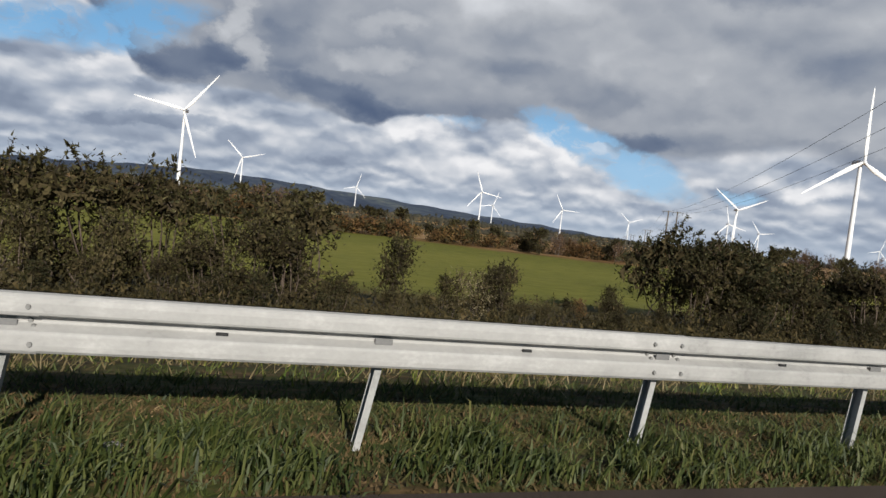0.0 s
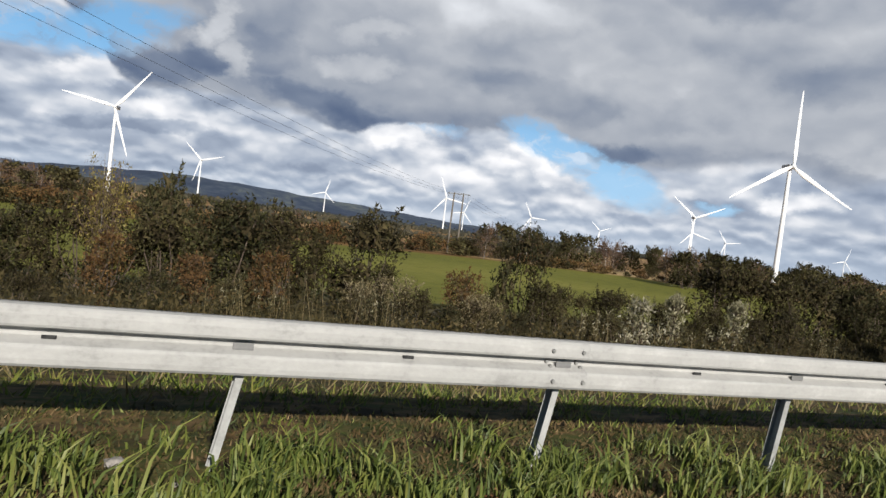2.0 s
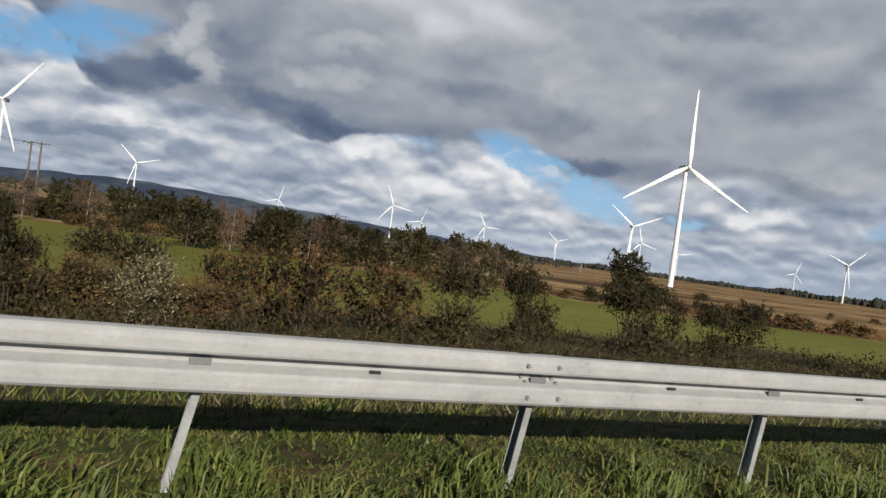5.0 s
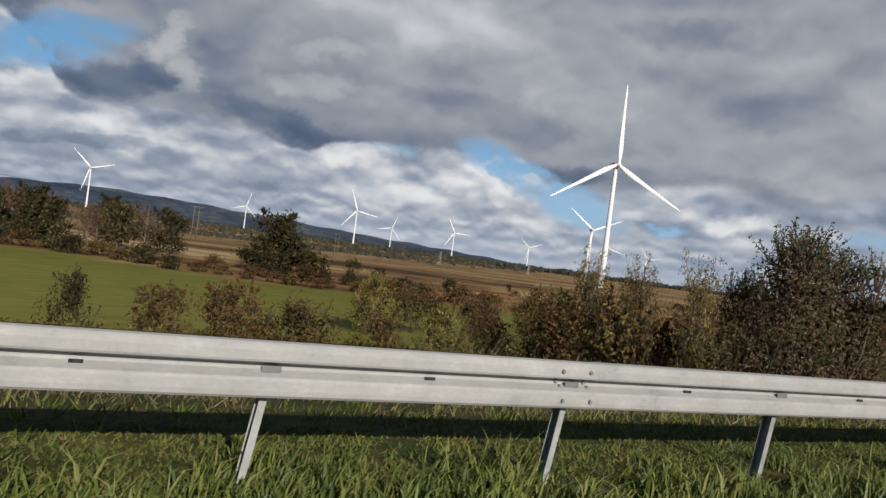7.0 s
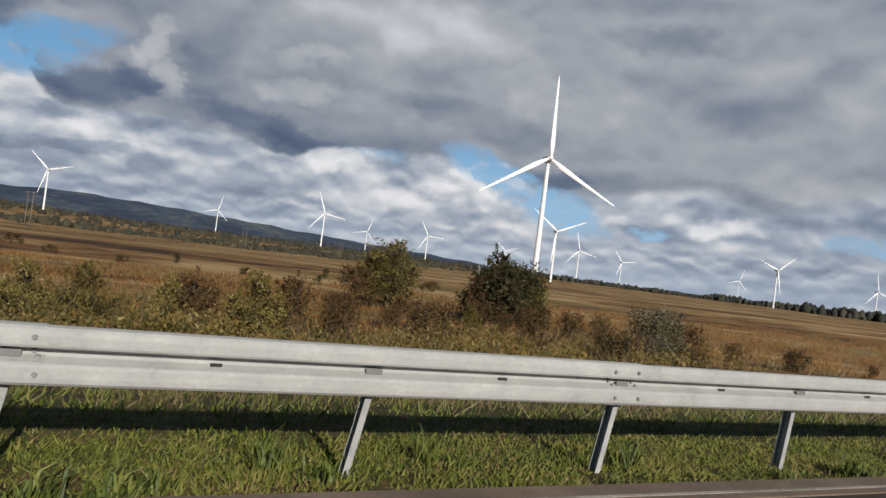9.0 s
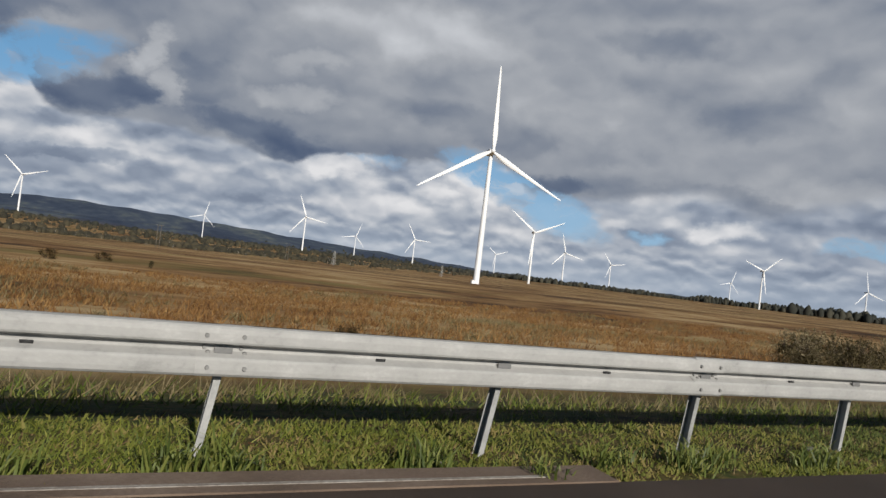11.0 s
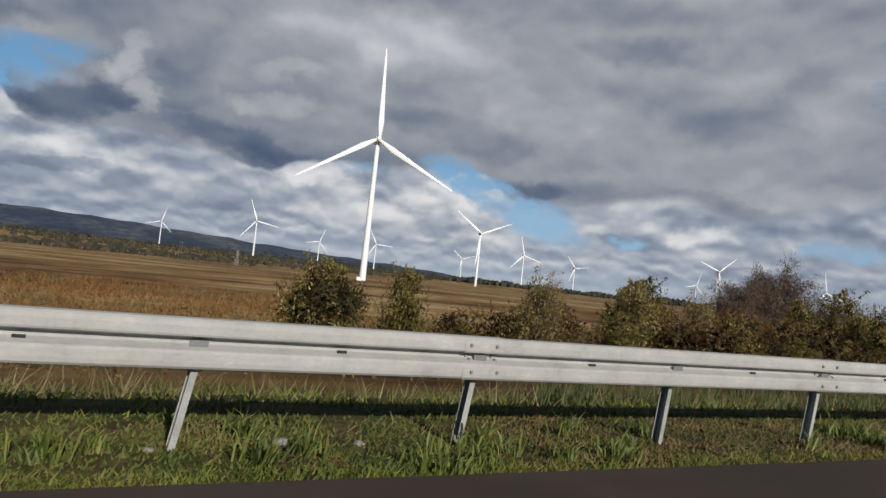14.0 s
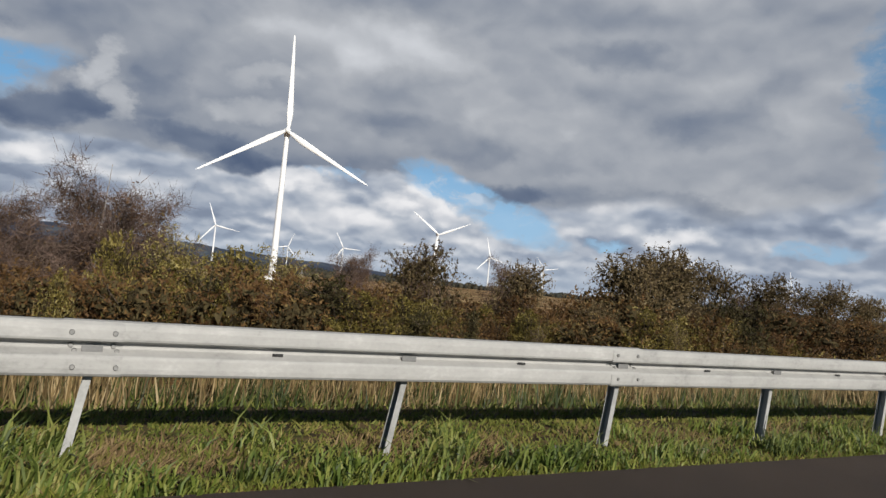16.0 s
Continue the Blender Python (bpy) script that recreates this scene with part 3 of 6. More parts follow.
dirt = h.ramp(h.noise(stretched(3, 4), 1.0, 6.0), [(0.36, (0.016, 0.012, 0.006)), (0.48, (0.055, 0.037, 0.016)), (0.60, (0.130, 0.084, 0.038))])
soil = h.ramp(h.math("ADD", h.math("MULTIPLY", h.noise(stretched(0.9, 1.2), 1.0, 5.0), 0.55), h.math("MULTIPLY", h.noise(stretched(9, 11), 1.0, 5.0), 0.45)),
              [(0.36, (0.018, 0.026, 0.007)), (0.46, (0.042, 0.053, 0.012)), (0.55, (0.080, 0.068, 0.022)), (0.64, (0.165, 0.105, 0.046))])
# far hills: the blue of distance haze is painted into their colour
hazed_upland = h.ramp(h.math("ADD", h.math("MULTIPLY", h.noise(stretched(0.004, 0.0012), 1.0, 5.0), 0.6), h.math("MULTIPLY", h.noise(stretched(0.02, 0.008), 1.0, 5.0), 0.4)),
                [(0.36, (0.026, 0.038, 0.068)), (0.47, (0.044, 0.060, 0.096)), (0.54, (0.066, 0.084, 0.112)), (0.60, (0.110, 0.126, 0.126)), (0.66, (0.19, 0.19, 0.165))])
scrub = h.ramp(tufts, [(0.35, (0.030, 0.024, 0.012)), (0.5, (0.070, 0.054, 0.022)), (0.65, (0.13, 0.105, 0.042))])
patchy = h.math("ADD", h.noise(stretched(1.3, 1.7), 1.0, 5.0), h.math("MULTIPLY", h.math("SUBTRACT", attribute("mossy"), 0.5), 0.42))
soil = h.mix(h.smooth(patchy, 0.42, 0.60), dirt, soil)
moor_grass = h.smooth(h.noise(stretched(0.007, 0.03, 8), 1.0, 5.0), 0.54, 0.68, 0.0, 0.6)
bog = h.mix(moor_grass, bog, (0.15, 0.135, 0.040))
colour = h.mix(attribute("meadow"), bog, sward)
colour = h.mix(attribute("scrub"), colour, scrub)
colour = h.mix(attribute("verge"), colour, soil)
colour = h.mix(attribute("hazed_upland"), colour, hazed_upland)
p = h.node("ShaderNodeBsdfPrincipled", Roughness=0.95)
h.feed(p.inputs["Base Color"], colour)
p.inputs["Specular IOR Level"].default_value = 0.15
b = h.node("ShaderNodeBump", Strength=0.5, Height=h.noise(stretched(6, 6), 1.0, 6.0))
b.inputs["Distance"].default_value = 0.05
h.feed(p.inputs["Normal"], b.outputs[0])
h.tree.links.new(p.outputs[0], h.node("ShaderNodeOutputMaterial").inputs[0])

ground = part_np("ground", np.stack([GX, GY, GZ], -1).reshape(-1, 3), cells, LAND, smooth=True)
tagged(ground, "grassy verge, green meadow and brown autumn bog reaching to dark hills", "ground", kind="structure")
MEADOW_X = [-400, -60, 5, 27, 45, 60, 100, 128, 144, 153, 158, 165, 172, 178, 188, 194, 200, 208, 211, 215, 1000]
MEADOW_Y = [230, 180, 135, 122, 106, 105, 112, 108, 78, 72, 69, 63, 57, 55, 53, 47, 42, 38, 28, 0, 0]
wobble = ripple(GX, GY, 14) * 3
far_edge = np.interp(GX + wobble * 0.5, MEADOW_X, MEADOW_Y)
VERDURE_X = [-20, 40, 60, 92, 130, 150, 198, 205, 230, 330, 345, 430]
VERDURE = [0.60, 0.60, 0.30, 0.36, 0.75, 0.9, 1.0, 0.65, 0.7, 0.65, 0.32, 0.36]
fields = {
    "mossy": np.interp(GX, VERDURE_X, VERDURE) + ripple(GX, GY, 0.9) * 0.15,
    "meadow": step(-2, 2, far_edge - GY + wobble) * np.where(GX < 150, step(16, 22, GY + wobble * 0.7), step(8, 12, GY + wobble * 0.5)),
    "scrub": step(9, 13, GY) * step(30, 22, GY + wobble) * (GX < 150) + 0.9 * step(9, 13, GY) * step(40, 30, GY) * (GX > 325),
    "verge": step(11, 6, GY + wobble * 0.5),
    "hazed_upland": step(2700, 3100, np.hypot(GX - 190, GY)),
}
for key, values in fields.items():
    layer = ground.data.attributes.new(key, "FLOAT", "POINT")
    layer.data.foreach_set("value", np.clip(values, 0, 1).astype(np.float32).ravel())

# ---- the carriageway with its hard shoulder ----
bm = bmesh.new()
box(bm, -160, 560, -13.6, -0.78, -0.30, 0.0, 0.012)
road = tagged(part("road", bm, ASPHALT), "dark grey-brown asphalt motorway hard shoulder and lanes", "road", kind="structure")
bm = bmesh.new()
box(bm, 211, 262, -0.705, -0.670, 0.010, 0.0155)
tagged(part("road_edge_line", bm, LINE_FADED), "worn pale edge line at the verge", "road marking", kind="structure")
bm = bmesh.new()
box(bm, 210.5, 262.5, -0.80, -0.47, -0.15, 0.011, 0.006)
tagged(part("road_edge_strip", bm, EDGE_STRIP), "dirt-covered paved strip between asphalt and verge", "road edge", kind="structure")
survey = thing("painted_survey_mark", "white painted survey characters on the asphalt shoulder", "road marking", kind="structure")
lettering("painted_figure", "7E", 0.29, LINE_WHITE, survey, pose(353.17, -0.97, 0.006))
lettering("painted_figure", "1143", 0.25, LINE_WHITE, survey, pose(354.10, -0.98, 0.006))
v, f = tubes([(np.array([(353.55 + 0.12 * math.cos(u), -0.98 + 0.10 * math.sin(u), 0.004) for u in np.linspace(0, 2 * math.pi, 17)]), np.full(17, 0.012))], 4)
part_np("painted_ring", v, f, LINE_WHITE, survey)

# ---- safety rail: W-shaped beams on driven channel posts ----
W_FORM = [(0.030, 0.760), (0.002, 0.760), (-0.028, 0.753), (-0.041, 0.738), (-0.045, 0.710), (-0.045, 0.660), (-0.040, 0.647), (0.026, 0.634), (0.034, 0.626), (0.034, 0.604),
          (0.028, 0.594), (-0.036, 0.562), (-0.043, 0.552), (-0.0445, 0.545), (-0.045, 0.535), (-0.045, 0.490), (-0.041, 0.462), (-0.028, 0.447), (0.002, 0.440), (0.030, 0.440)]


def beam_mesh(bm, x0, x1, lift):
    rows = []
    for off in (0.0, 0.004):
        for x in (x0, x1):
            rows.append([bm.verts.new((x, y - lift + off, z)) for y, z in W_FORM])
    n = len(W_FORM)
    for i in range(n - 1):
        bm.faces.new((rows[0][i], rows[0][i + 1], rows[1][i + 1], rows[1][i]))
        bm.faces.new((rows[2][i], rows[3][i], rows[3][i + 1], rows[2][i + 1]))
        for r in (0, 1):
            bm.faces.new((rows[r][i], rows[r + 2][i], rows[r + 2][i + 1], rows[r][i + 1]))
    for i in (0, n - 1):
        bm.faces.new((rows[0][i], rows[1][i], rows[3][i], rows[2][i]))
    bmesh.ops.recalc_face_normals(bm, faces=bm.faces)


rail = thing("guardrail", "galvanised steel safety rail with W-shaped beams on channel posts", "guardrail")
bm = bmesh.new()
beam_mesh(bm, -2.16, 2.16, 0.0)
beam = part("rail_beam", bm, ZINC, rail)
bm = bmesh.new()
for dx in (-0.11, 0.11):
    for z, y in ((0.695, -0.047), (0.500, -0.047), (0.612, 0.032), (0.584, 0.008)):
        rod(bm, (2.0 + dx + (0.02 if z < 0.6 else 0), y + 0.004, z), (2.0 + dx + (0.02 if z < 0.6 else 0), y - 0.012, z), 0.016, 0.012, 8)
bolts = part("splice_bolts", bm, BOLT, beam)
tagged(bolts, kind="stuff")
bm = bmesh.new()
box(bm, -0.055, 0.055, -0.002, 0.008, 0.582, 0.620, 0.002)
plate = part("washer_plate", bm, PLATE_GREY, beam)
bm = bmesh.new()
box(bm, -0.034, 0.034, -0.002, 0.010, 0.583, 0.602, 0.003)
slot = part("slot", bm, DARK, beam)
slot.matrix_basis = Matrix.Translation((-0.95, 0, 0))
beam.matrix_basis = Matrix.Translation((-14, 0, 0))


def lean(root, slope, level, axis=0):
    """Everything of a thing leans back along the road, by that slope, round the given height."""
    m = Matrix.Identity(4)
    m[axis][2], m[axis][3] = slope, -slope * level
    for o in (root, *root.children_recursive):
        if o.data:
            w = o.matrix_local if o.parent in (None, root) else o.parent.matrix_local @ o.matrix_local
            o.data.transform(w.inverted() @ m @ w)


def another(ob, parent, m):
    o = ob.copy()
    scene.collection.objects.link(o)
    o.parent, o.matrix_basis = parent, m
    return o


another(plate, beam, Matrix.Translation((2.0, 0, 0)))
another(slot, beam, Matrix.Translation((0.95, 0, 0)))
for k in range(1, 110):
    b2 = another(beam, rail, pose(-14 + 4 * k, -0.0032 * (k % 2), random.uniform(-0.004, 0.004), 0, random.uniform(-0.05, 0.05), random.uniform(-0.01, 0.01)))
    another(bolts, b2, Matrix())
    for x in (0.0, 2.0):
        another(plate, b2, Matrix.Translation((x, 0, 0)))
    for x in (-0.95, 0.95):
        another(slot, b2, Matrix.Translation((x + random.uniform(-0.03, 0.03), 0, 0)))
bm = bmesh.new()
box(bm, -0.022, 0.022, 0.045, 0.050, -0.65, 0.63)
box(bm, 0.017, 0.022, 0.050, 0.130, -0.65, 0.63)
box(bm, -0.022, 0.022, 0.130, 0.135, -0.65, 0.63)
box(bm, -0.020, 0.020, 0.034, 0.046, 0.585, 0.645)
post = part("post", bm, ZINC_POST, rail)
lean(post, 0.165, 0.44)
for k in range(-7, 213):
    x = 2.0 * k
    if k == 47:
        x = 94.62
    if k == 48:
        x = 97.4
    if k > -7:
        p2 = post.copy()
        scene.collection.objects.link(p2)
        p2.parent = rail
    else:
        p2 = post
    p2.matrix_basis = pose(x, 0, random.uniform(-0.02, 0.02), random.uniform(-1.2, 1.2), random.uniform(-1.5, 1.5), random.uniform(-3, 3))

# ---- wind turbines ----
HUB = 91.0


def turbine(phase):
    root = thing("wind_turbine", "tall white three-bladed wind turbine standing on open bog", "wind turbine", "wind farm turbines")
    zs = np.linspace(-14, HUB - 1.9, 14)
    r = np.interp(zs, [-14, 0, HUB], [2.2, 2.15, 1.35])
    v, f = tubes([(np.stack([zs * 0, zs * 0, zs], 1), r)], 20)
    part_np("tower", v, f, PAINT_WHITE, root, smooth=True)
    bm = bmesh.new()
    box(bm, -1.9, 1.9, -2.6, 8.6, HUB - 1.9, HUB + 1.9, 0.7)
    part("nacelle", bm, NACELLE_GREY, root)
    bm = bmesh.new()
    bmesh.ops.create_uvsphere(bm, u_segments=16, v_segments=10, radius=1.75, matrix=Matrix.Translation((0, -4.3, HUB)) @ Matrix.Diagonal((1, 1.25, 1, 1)))
    part("spinner", bm, PAINT_WHITE, root, smooth=True)
    span = np.array([0.8, 2.5, 6, 11, 18, 27, 37, 47, 54, 57.3, 58.3])
    chord = np.array([1.9, 2.1, 3.1, 3.9, 3.4, 2.75, 2.15, 1.6, 1.15, 0.75, 0.2])
    thick = np.array([1.9, 1.9, 1.5, 1.0, 0.75, 0.55, 0.4, 0.28, 0.18, 0.12, 0.05])
    twist = np.radians(np.interp(span, [0, 12, 58], [16, 12, 0]))
    a = np.arange(12) * 2 * np.pi / 12
    cx = np.cos(a)[None] * chord[:, None] / 2 + 0.18 * chord[:, None]
    cy = np.sin(a)[None] * thick[:, None] / 2
    ring = np.stack([cx * np.cos(twist)[:, None] - cy * np.sin(twist)[:, None], cx * np.sin(twist)[:, None] + cy * np.cos(twist)[:, None] - 4.3 - 0.0007 * span[:, None] ** 2, np.broadcast_to(span[:, None], cx.shape)], -1).reshape(-1, 3)
    i, j = np.arange(len(span) - 1)[:, None] * 12, np.arange(12)[None]
    k = (j + 1) % 12
    f = np.stack([i + j, i + k, i + 12 + k, i + 12 + j], -1).reshape(-1, 4)
    first = part_np("blade", ring, f, PAINT_WHITE, root, smooth=True)
    first.matrix_local = pose(0, 0, HUB, 0, phase, 0)
    for n in (1, 2):
        o = first.copy()
        scene.collection.objects.link(o)
        o.parent = root
        o.matrix_local = pose(0, 0, HUB, 0, phase + 120 * n, 0)
    return root


# east, north, height of the hub, size, turn of the rotor
FARM = [(482, 419, 84.0, 1.02, -2), (-49, 813, 85.0, 0.94, 40), (39, 1703, 86.2, 0.92, 75), (506, 2696, 79.5, 0.95, 15), (656, 1703, 79.6, 0.97, 100), (1120, 2755, 76.7, 1.03, 20),
        (1150, 2174, 75.3, 1.0, 92), (1714, 2608, 73.0, 1.0, 70), (922, 1053, 79.0, 1.03, 66), (1359, 1579, 74.7, 0.93, 105), (1821, 1955, 71.6, 0.92, 82), (2502, 2037, 67.1, 0.93, 18),
        (1593, 1121, 74.9, 0.95, 50), (2203, 1273, 67.2, 1.0, 108)]
for i, (x, y, z, s, phase) in enumerate(FARM):
    ob = turbine(phase)
    ob.matrix_basis = Matrix.Translation((x, y, z - HUB * s)) @ pose(0, 0, 0, 0, 0, -14) @ Matrix.Diagonal((s, s, s, 1))
kiosk = thing("transformer_kiosk", "small white transformer kiosk at the foot of a turbine", "kiosk")
bm = bmesh.new()
box(bm, -1.3, 1.3, -1.1, 1.1, -0.4, 2.3, 0.05)
part("cabin", bm, PAINT_WHITE, kiosk)
bm = bmesh.new()
box(bm, -1.5, 1.5, -1.3, 1.3, 2.3, 2.5, 0.04)
part("roof", bm, NACELLE_GREY, kiosk)
kiosk.matrix_basis = Matrix.Translation((478, 416, float(ground_z(478, 416))))

# ---- wooden H-poles of a power line, going away over the fields ----
LINE = Vector((0.55, 0.835, 0)).normalized()
ACROSS = Vector((LINE.y, -LINE.x, 0))


def h_pole(tall):
    root = thing("power_pole", "weathered wooden H-pole with steel crossarm and insulators", "utility pole", "power line poles")
    for s in (-1.0, 1.0):
        bm = bmesh.new()
        rod(bm, ACROSS * s + Vector((0, 0, -1.5)), ACROSS * s + Vector((0, 0, tall)), 0.20, 0.15, 12)
        part("pole", bm, POLE_WOOD, root, smooth=True)
    bm = bmesh.new()
    rod(bm, ACROSS * -2.4 + Vector((0, 0, tall - 0.2)), ACROSS * 2.4 + Vector((0, 0, tall - 0.2)), 0.085, 0.085, 6)
    part("crossarm", bm, ZINC_POST, root)
    for s in (-2.1, 0, 2.1):
        bm = bmesh.new()
        for way in (-1, 1):
            a = ACROSS * s + Vector((0, 0, tall - 0.2))
            b = a + LINE * way * 0.75 - Vector((0, 0, 0.05))
            rod(bm, a, b, 0.03, 0.03, 6)
            for q in (0.35, 0.5, 0.65):
                c = a.lerp(b, q)
                rod(bm, c, c + LINE * way * 0.06, 0.11, 0.09, 8)
        part("insulator", bm, CERAMIC, root)
        u = np.linspace(-1, 1, 11)
        mid = np.array(ACROSS * s + Vector((0, 0, tall - 0.25)))
        pts = mid + u[:, None] * np.array(LINE) * 0.72 - np.array((0, 0, 0.75)) * (1 - u[:, None] ** 2)
        v, f = tubes([(pts, np.full(11, 0.02))], 4)
        part_np("jumper_wire", v, f, CABLE, root)
    return root


POLES = [(-46, -92, 11.5), (29.0, 18.9, 10.45), (96, 129.5, 8.9), (181.5, 261, 6.4), (274.5, 412, 4.6), (385, 590, 3.6)]
for x, y, top in POLES:
    tall = top - float(ground_z(x, y))
    h_pole(tall).matrix_basis = Matrix.Translation((x, y, top - tall))
for (xa, ya, za), (xb, yb, zb) in zip(POLES, POLES[1:]):
    for s in (-2.1, 0, 2.1):
        a, b = Vector((xa, ya, za - 0.25)) + ACROSS * s, Vector((xb, yb, zb - 0.25)) + ACROSS * s
        u = np.linspace(0, 1, 40)
        pts = np.array(a)[None] * (1 - u[:, None]) + np.array(b)[None] * u[:, None]
        pts[:, 2] -= 4 * 1.5 * u * (1 - u)
        v, f = tubes([(pts, np.full(40, 0.014 if ya < 100 else 0.02))], 4)
        tagged(part_np("power_cable", v, f, CABLE), "thin dark power cable slung between wooden poles", "cable", "power line cables")

# ---- steel lattice pylons far over the bog ----
def lattice_pylon(tall):
    root = thing("lattice_pylon", "distant grey steel lattice pylon on the bog", "pylon", "lattice pylons")
    half = lambda z: 1.5 - 1.15 * z / tall
    corner = lambda i, z: Vector(((-1, 1, 1, -1)[i] * half(z), (-1, -1, 1, 1)[i] * half(z), z))
    for i in range(4):
        bm = bmesh.new()
        rod(bm, corner(i, -0.5), corner(i, tall), 0.10, 0.07, 5)
        part("leg", bm, ZINC_POST, root)
    bm = bmesh.new()
    levels = [tall * u for u in (0, 0.24, 0.44, 0.60, 0.73, 0.84, 0.93, 1.0)]
    for a, b in zip(levels, levels[1:]):
        for i in range(4):
            rod(bm, corner(i, a), corner((i + 1) % 4, b), 0.05, 0.05, 4)
            rod(bm, corner((i + 1) % 4, a), corner(i, b), 0.05, 0.05, 4)
    tagged(part("bracing", bm, ZINC_POST, root), kind="stuff")
    for u in (0.72, 0.86):
        bm = bmesh.new()
        rod(bm, (-2.6, 0, tall * u), (2.6, 0, tall * u), 0.10, 0.10, 5)
        part("crossarm", bm, ZINC_POST, root)
    return root


for x, y, tall in ((435.5, 620, 13.4), (580, 690, 13.0)):
    lattice_pylon(tall).matrix_basis = Matrix.Translation((x, y, float(ground_z(x, y)))) @ pose(0, 0, 0, 0, 0, 25)

# ---- emergency telephone on its slab ----
slab = thing("concrete_slab", "weathered concrete slab under the roadside telephone", "slab")
bm = bmesh.new()
box(bm, -0.98, 0.95, -1.05, 0.46, -0.25, -0.02, 0.02)
part("slab_top", bm, CONCRETE, slab)
slab.matrix_basis = pose(93.45, 0.32, 0, 0, 0, 2)
phone = thing("emergency_telephone", "bright orange roadside emergency telephone pillar on a concrete slab", "emergency telephone")
bm = bmesh.new()
box(bm, -0.09, 0.09, -0.09, 0.09, 0.0, 0.12, 0.01)
box(bm, -0.14, 0.14, -0.14, 0.14, 0.0, 0.02, 0.004)
part("foot", bm, ZINC_POST, phone)
bm = bmesh.new()
box(bm, -0.185, 0.185, -0.185, 0.185, 0.11, 1.72, 0.025)
part("body", bm, ORANGE, phone)
bm = bmesh.new()
box(bm, -0.182, 0.182, -0.182, 0.182, 1.72, 1.90, 0.02)
band = part("number_band", bm, BAND_WHITE, phone, "white band with black code")
lettering("code", "M07", 0.068, INK, band, pose(0.012, -0.1845, 1.850, 90, 0, 0), 0.026)
lettering("code", "A115", 0.088, INK, band, pose(0.004, -0.1845, 1.780, 90, 0, 0), 0.026)
bm = bmesh.new()
for i in range(5):
    box(bm, -0.1855, -0.183, -0.12, 0.14, 1.745 + i * 0.03, 1.757 + i * 0.03)
part("band_rib", bm, ZINC, band)
bm = bmesh.new()
box(bm, -0.19, 0.19, -0.19, 0.19, 1.90, 1.95, 0.02)
part("cap", bm, ORANGE, phone)
bm = bmesh.new()
box(bm, -0.147, 0.147, -0.195, -0.183, 0.900, 1.655, 0.01)
door = part("door", bm, ORANGE, phone)
# dark rim: the door's joint plus its recess shadow, painted broader on top
bm = bmesh.new()
box(bm, -0.154, 0.154, -0.1875, -0.184, 0.892, 1.680, 0.002)
part("door_seam", bm, ORANGE_DARK, phone)
for i in range(5):
    bm = bmesh.new()
    if i < 3:
        box(bm, -0.066, 0.066, -0.1985, -0.1945, 1.408 + i * 0.038, 1.417 + i * 0.038)
    else:
        box(bm, -0.040, 0.040, -0.1985, -0.1945, 1.258 + (i - 3) * 0.042, 1.266 + (i - 3) * 0.042)
    part("speaker_slot", bm, ORANGE_DARK, door)
bm = bmesh.new()
rod(bm, (0.005, -0.194, 1.575), (0.005, -0.199, 1.575), 0.020, 0.018, 12)
box(bm, -0.006, 0.016, -0.1985, -0.1945, 1.545, 1.575)
lock = part("lock", bm, INK, door)
bm = bmesh.new()
rod(bm, (0.005, -0.1985, 1.578), (0.005, -0.204, 1.578), 0.011, 0.009, 12)
part("key_plug", bm, LABEL_WHITE, lock, "bright metal key plug")
bm = bmesh.new()
box(bm, -0.100, 0.100, -0.1975, -0.1945, 1.10, 1.19, 0.002)
notice = part("notice", bm, BAND_WHITE, door)
bm = bmesh.new()
for i in range(4):
    box(bm, -0.094, -0.068 - 0.010 * (i % 2), -0.1985, -0.1973, 1.113 + i * 0.018, 1.121 + i * 0.018)
part("small_print", bm, INK, notice)
bm = bmesh.new()
box(bm, -0.055, 0.055, -0.1975, -0.1945, 0.965, 1.003, 0.002)
part("notice", bm, BAND_WHITE, door)
bm = bmesh.new()
box(bm, -0.1895, -0.184, -0.12, 0.16, 0.84, 1.16, 0.002)
sos = part("sos_plate", bm, LABEL_WHITE, phone, "pale plate with black handset sign")
bm = bmesh.new()
for y0, y1, z0, z1 in ((-0.11, 0.15, 0.85, 0.858), (-0.11, 0.15, 1.142, 1.15), (-0.11, -0.103, 0.858, 1.142), (0.143, 0.15, 0.858, 1.142), (-0.02, 0.10, 1.085, 1.115), (-0.045, 0.0, 1.04, 1.115), (0.07, 0.11, 1.05, 1.10), (-0.045, -0.01, 0.96, 1.05), (-0.03, 0.04, 0.945, 0.98)):
    box(bm, -0.1915, -0.1885, y0, y1, z0, z1)
part("handset_sign", bm, INK, sos)
lettering("sign_word", "SOS", 0.085, INK, sos, pose(-0.1910, 0.02, 0.895, 90, 0, -90))
bm = bmesh.new()
box(bm, -0.152, 0.152, -0.194, -0.184, 0.17, 0.645, 0.01)
cover = part("lower_cover", bm, ORANGE, phone)
bm = bmesh.new()
box(bm, -0.161, 0.161, -0.1875, -0.184, 0.16, 0.655, 0.002)
part("cover_seam", bm, ORANGE_DARK, cover)
bm = bmesh.new()
box(bm, -0.186, 0.186, -0.1885, -0.184, 0.683, 0.689)
part("body_joint", bm, ORANGE_DARK, phone)
lean(phone, 0.205, 1.0)
phone.matrix_basis = pose(93.65, 0.32, -0.02) @ Matrix.Diagonal((1, 1, 1.04, 1))

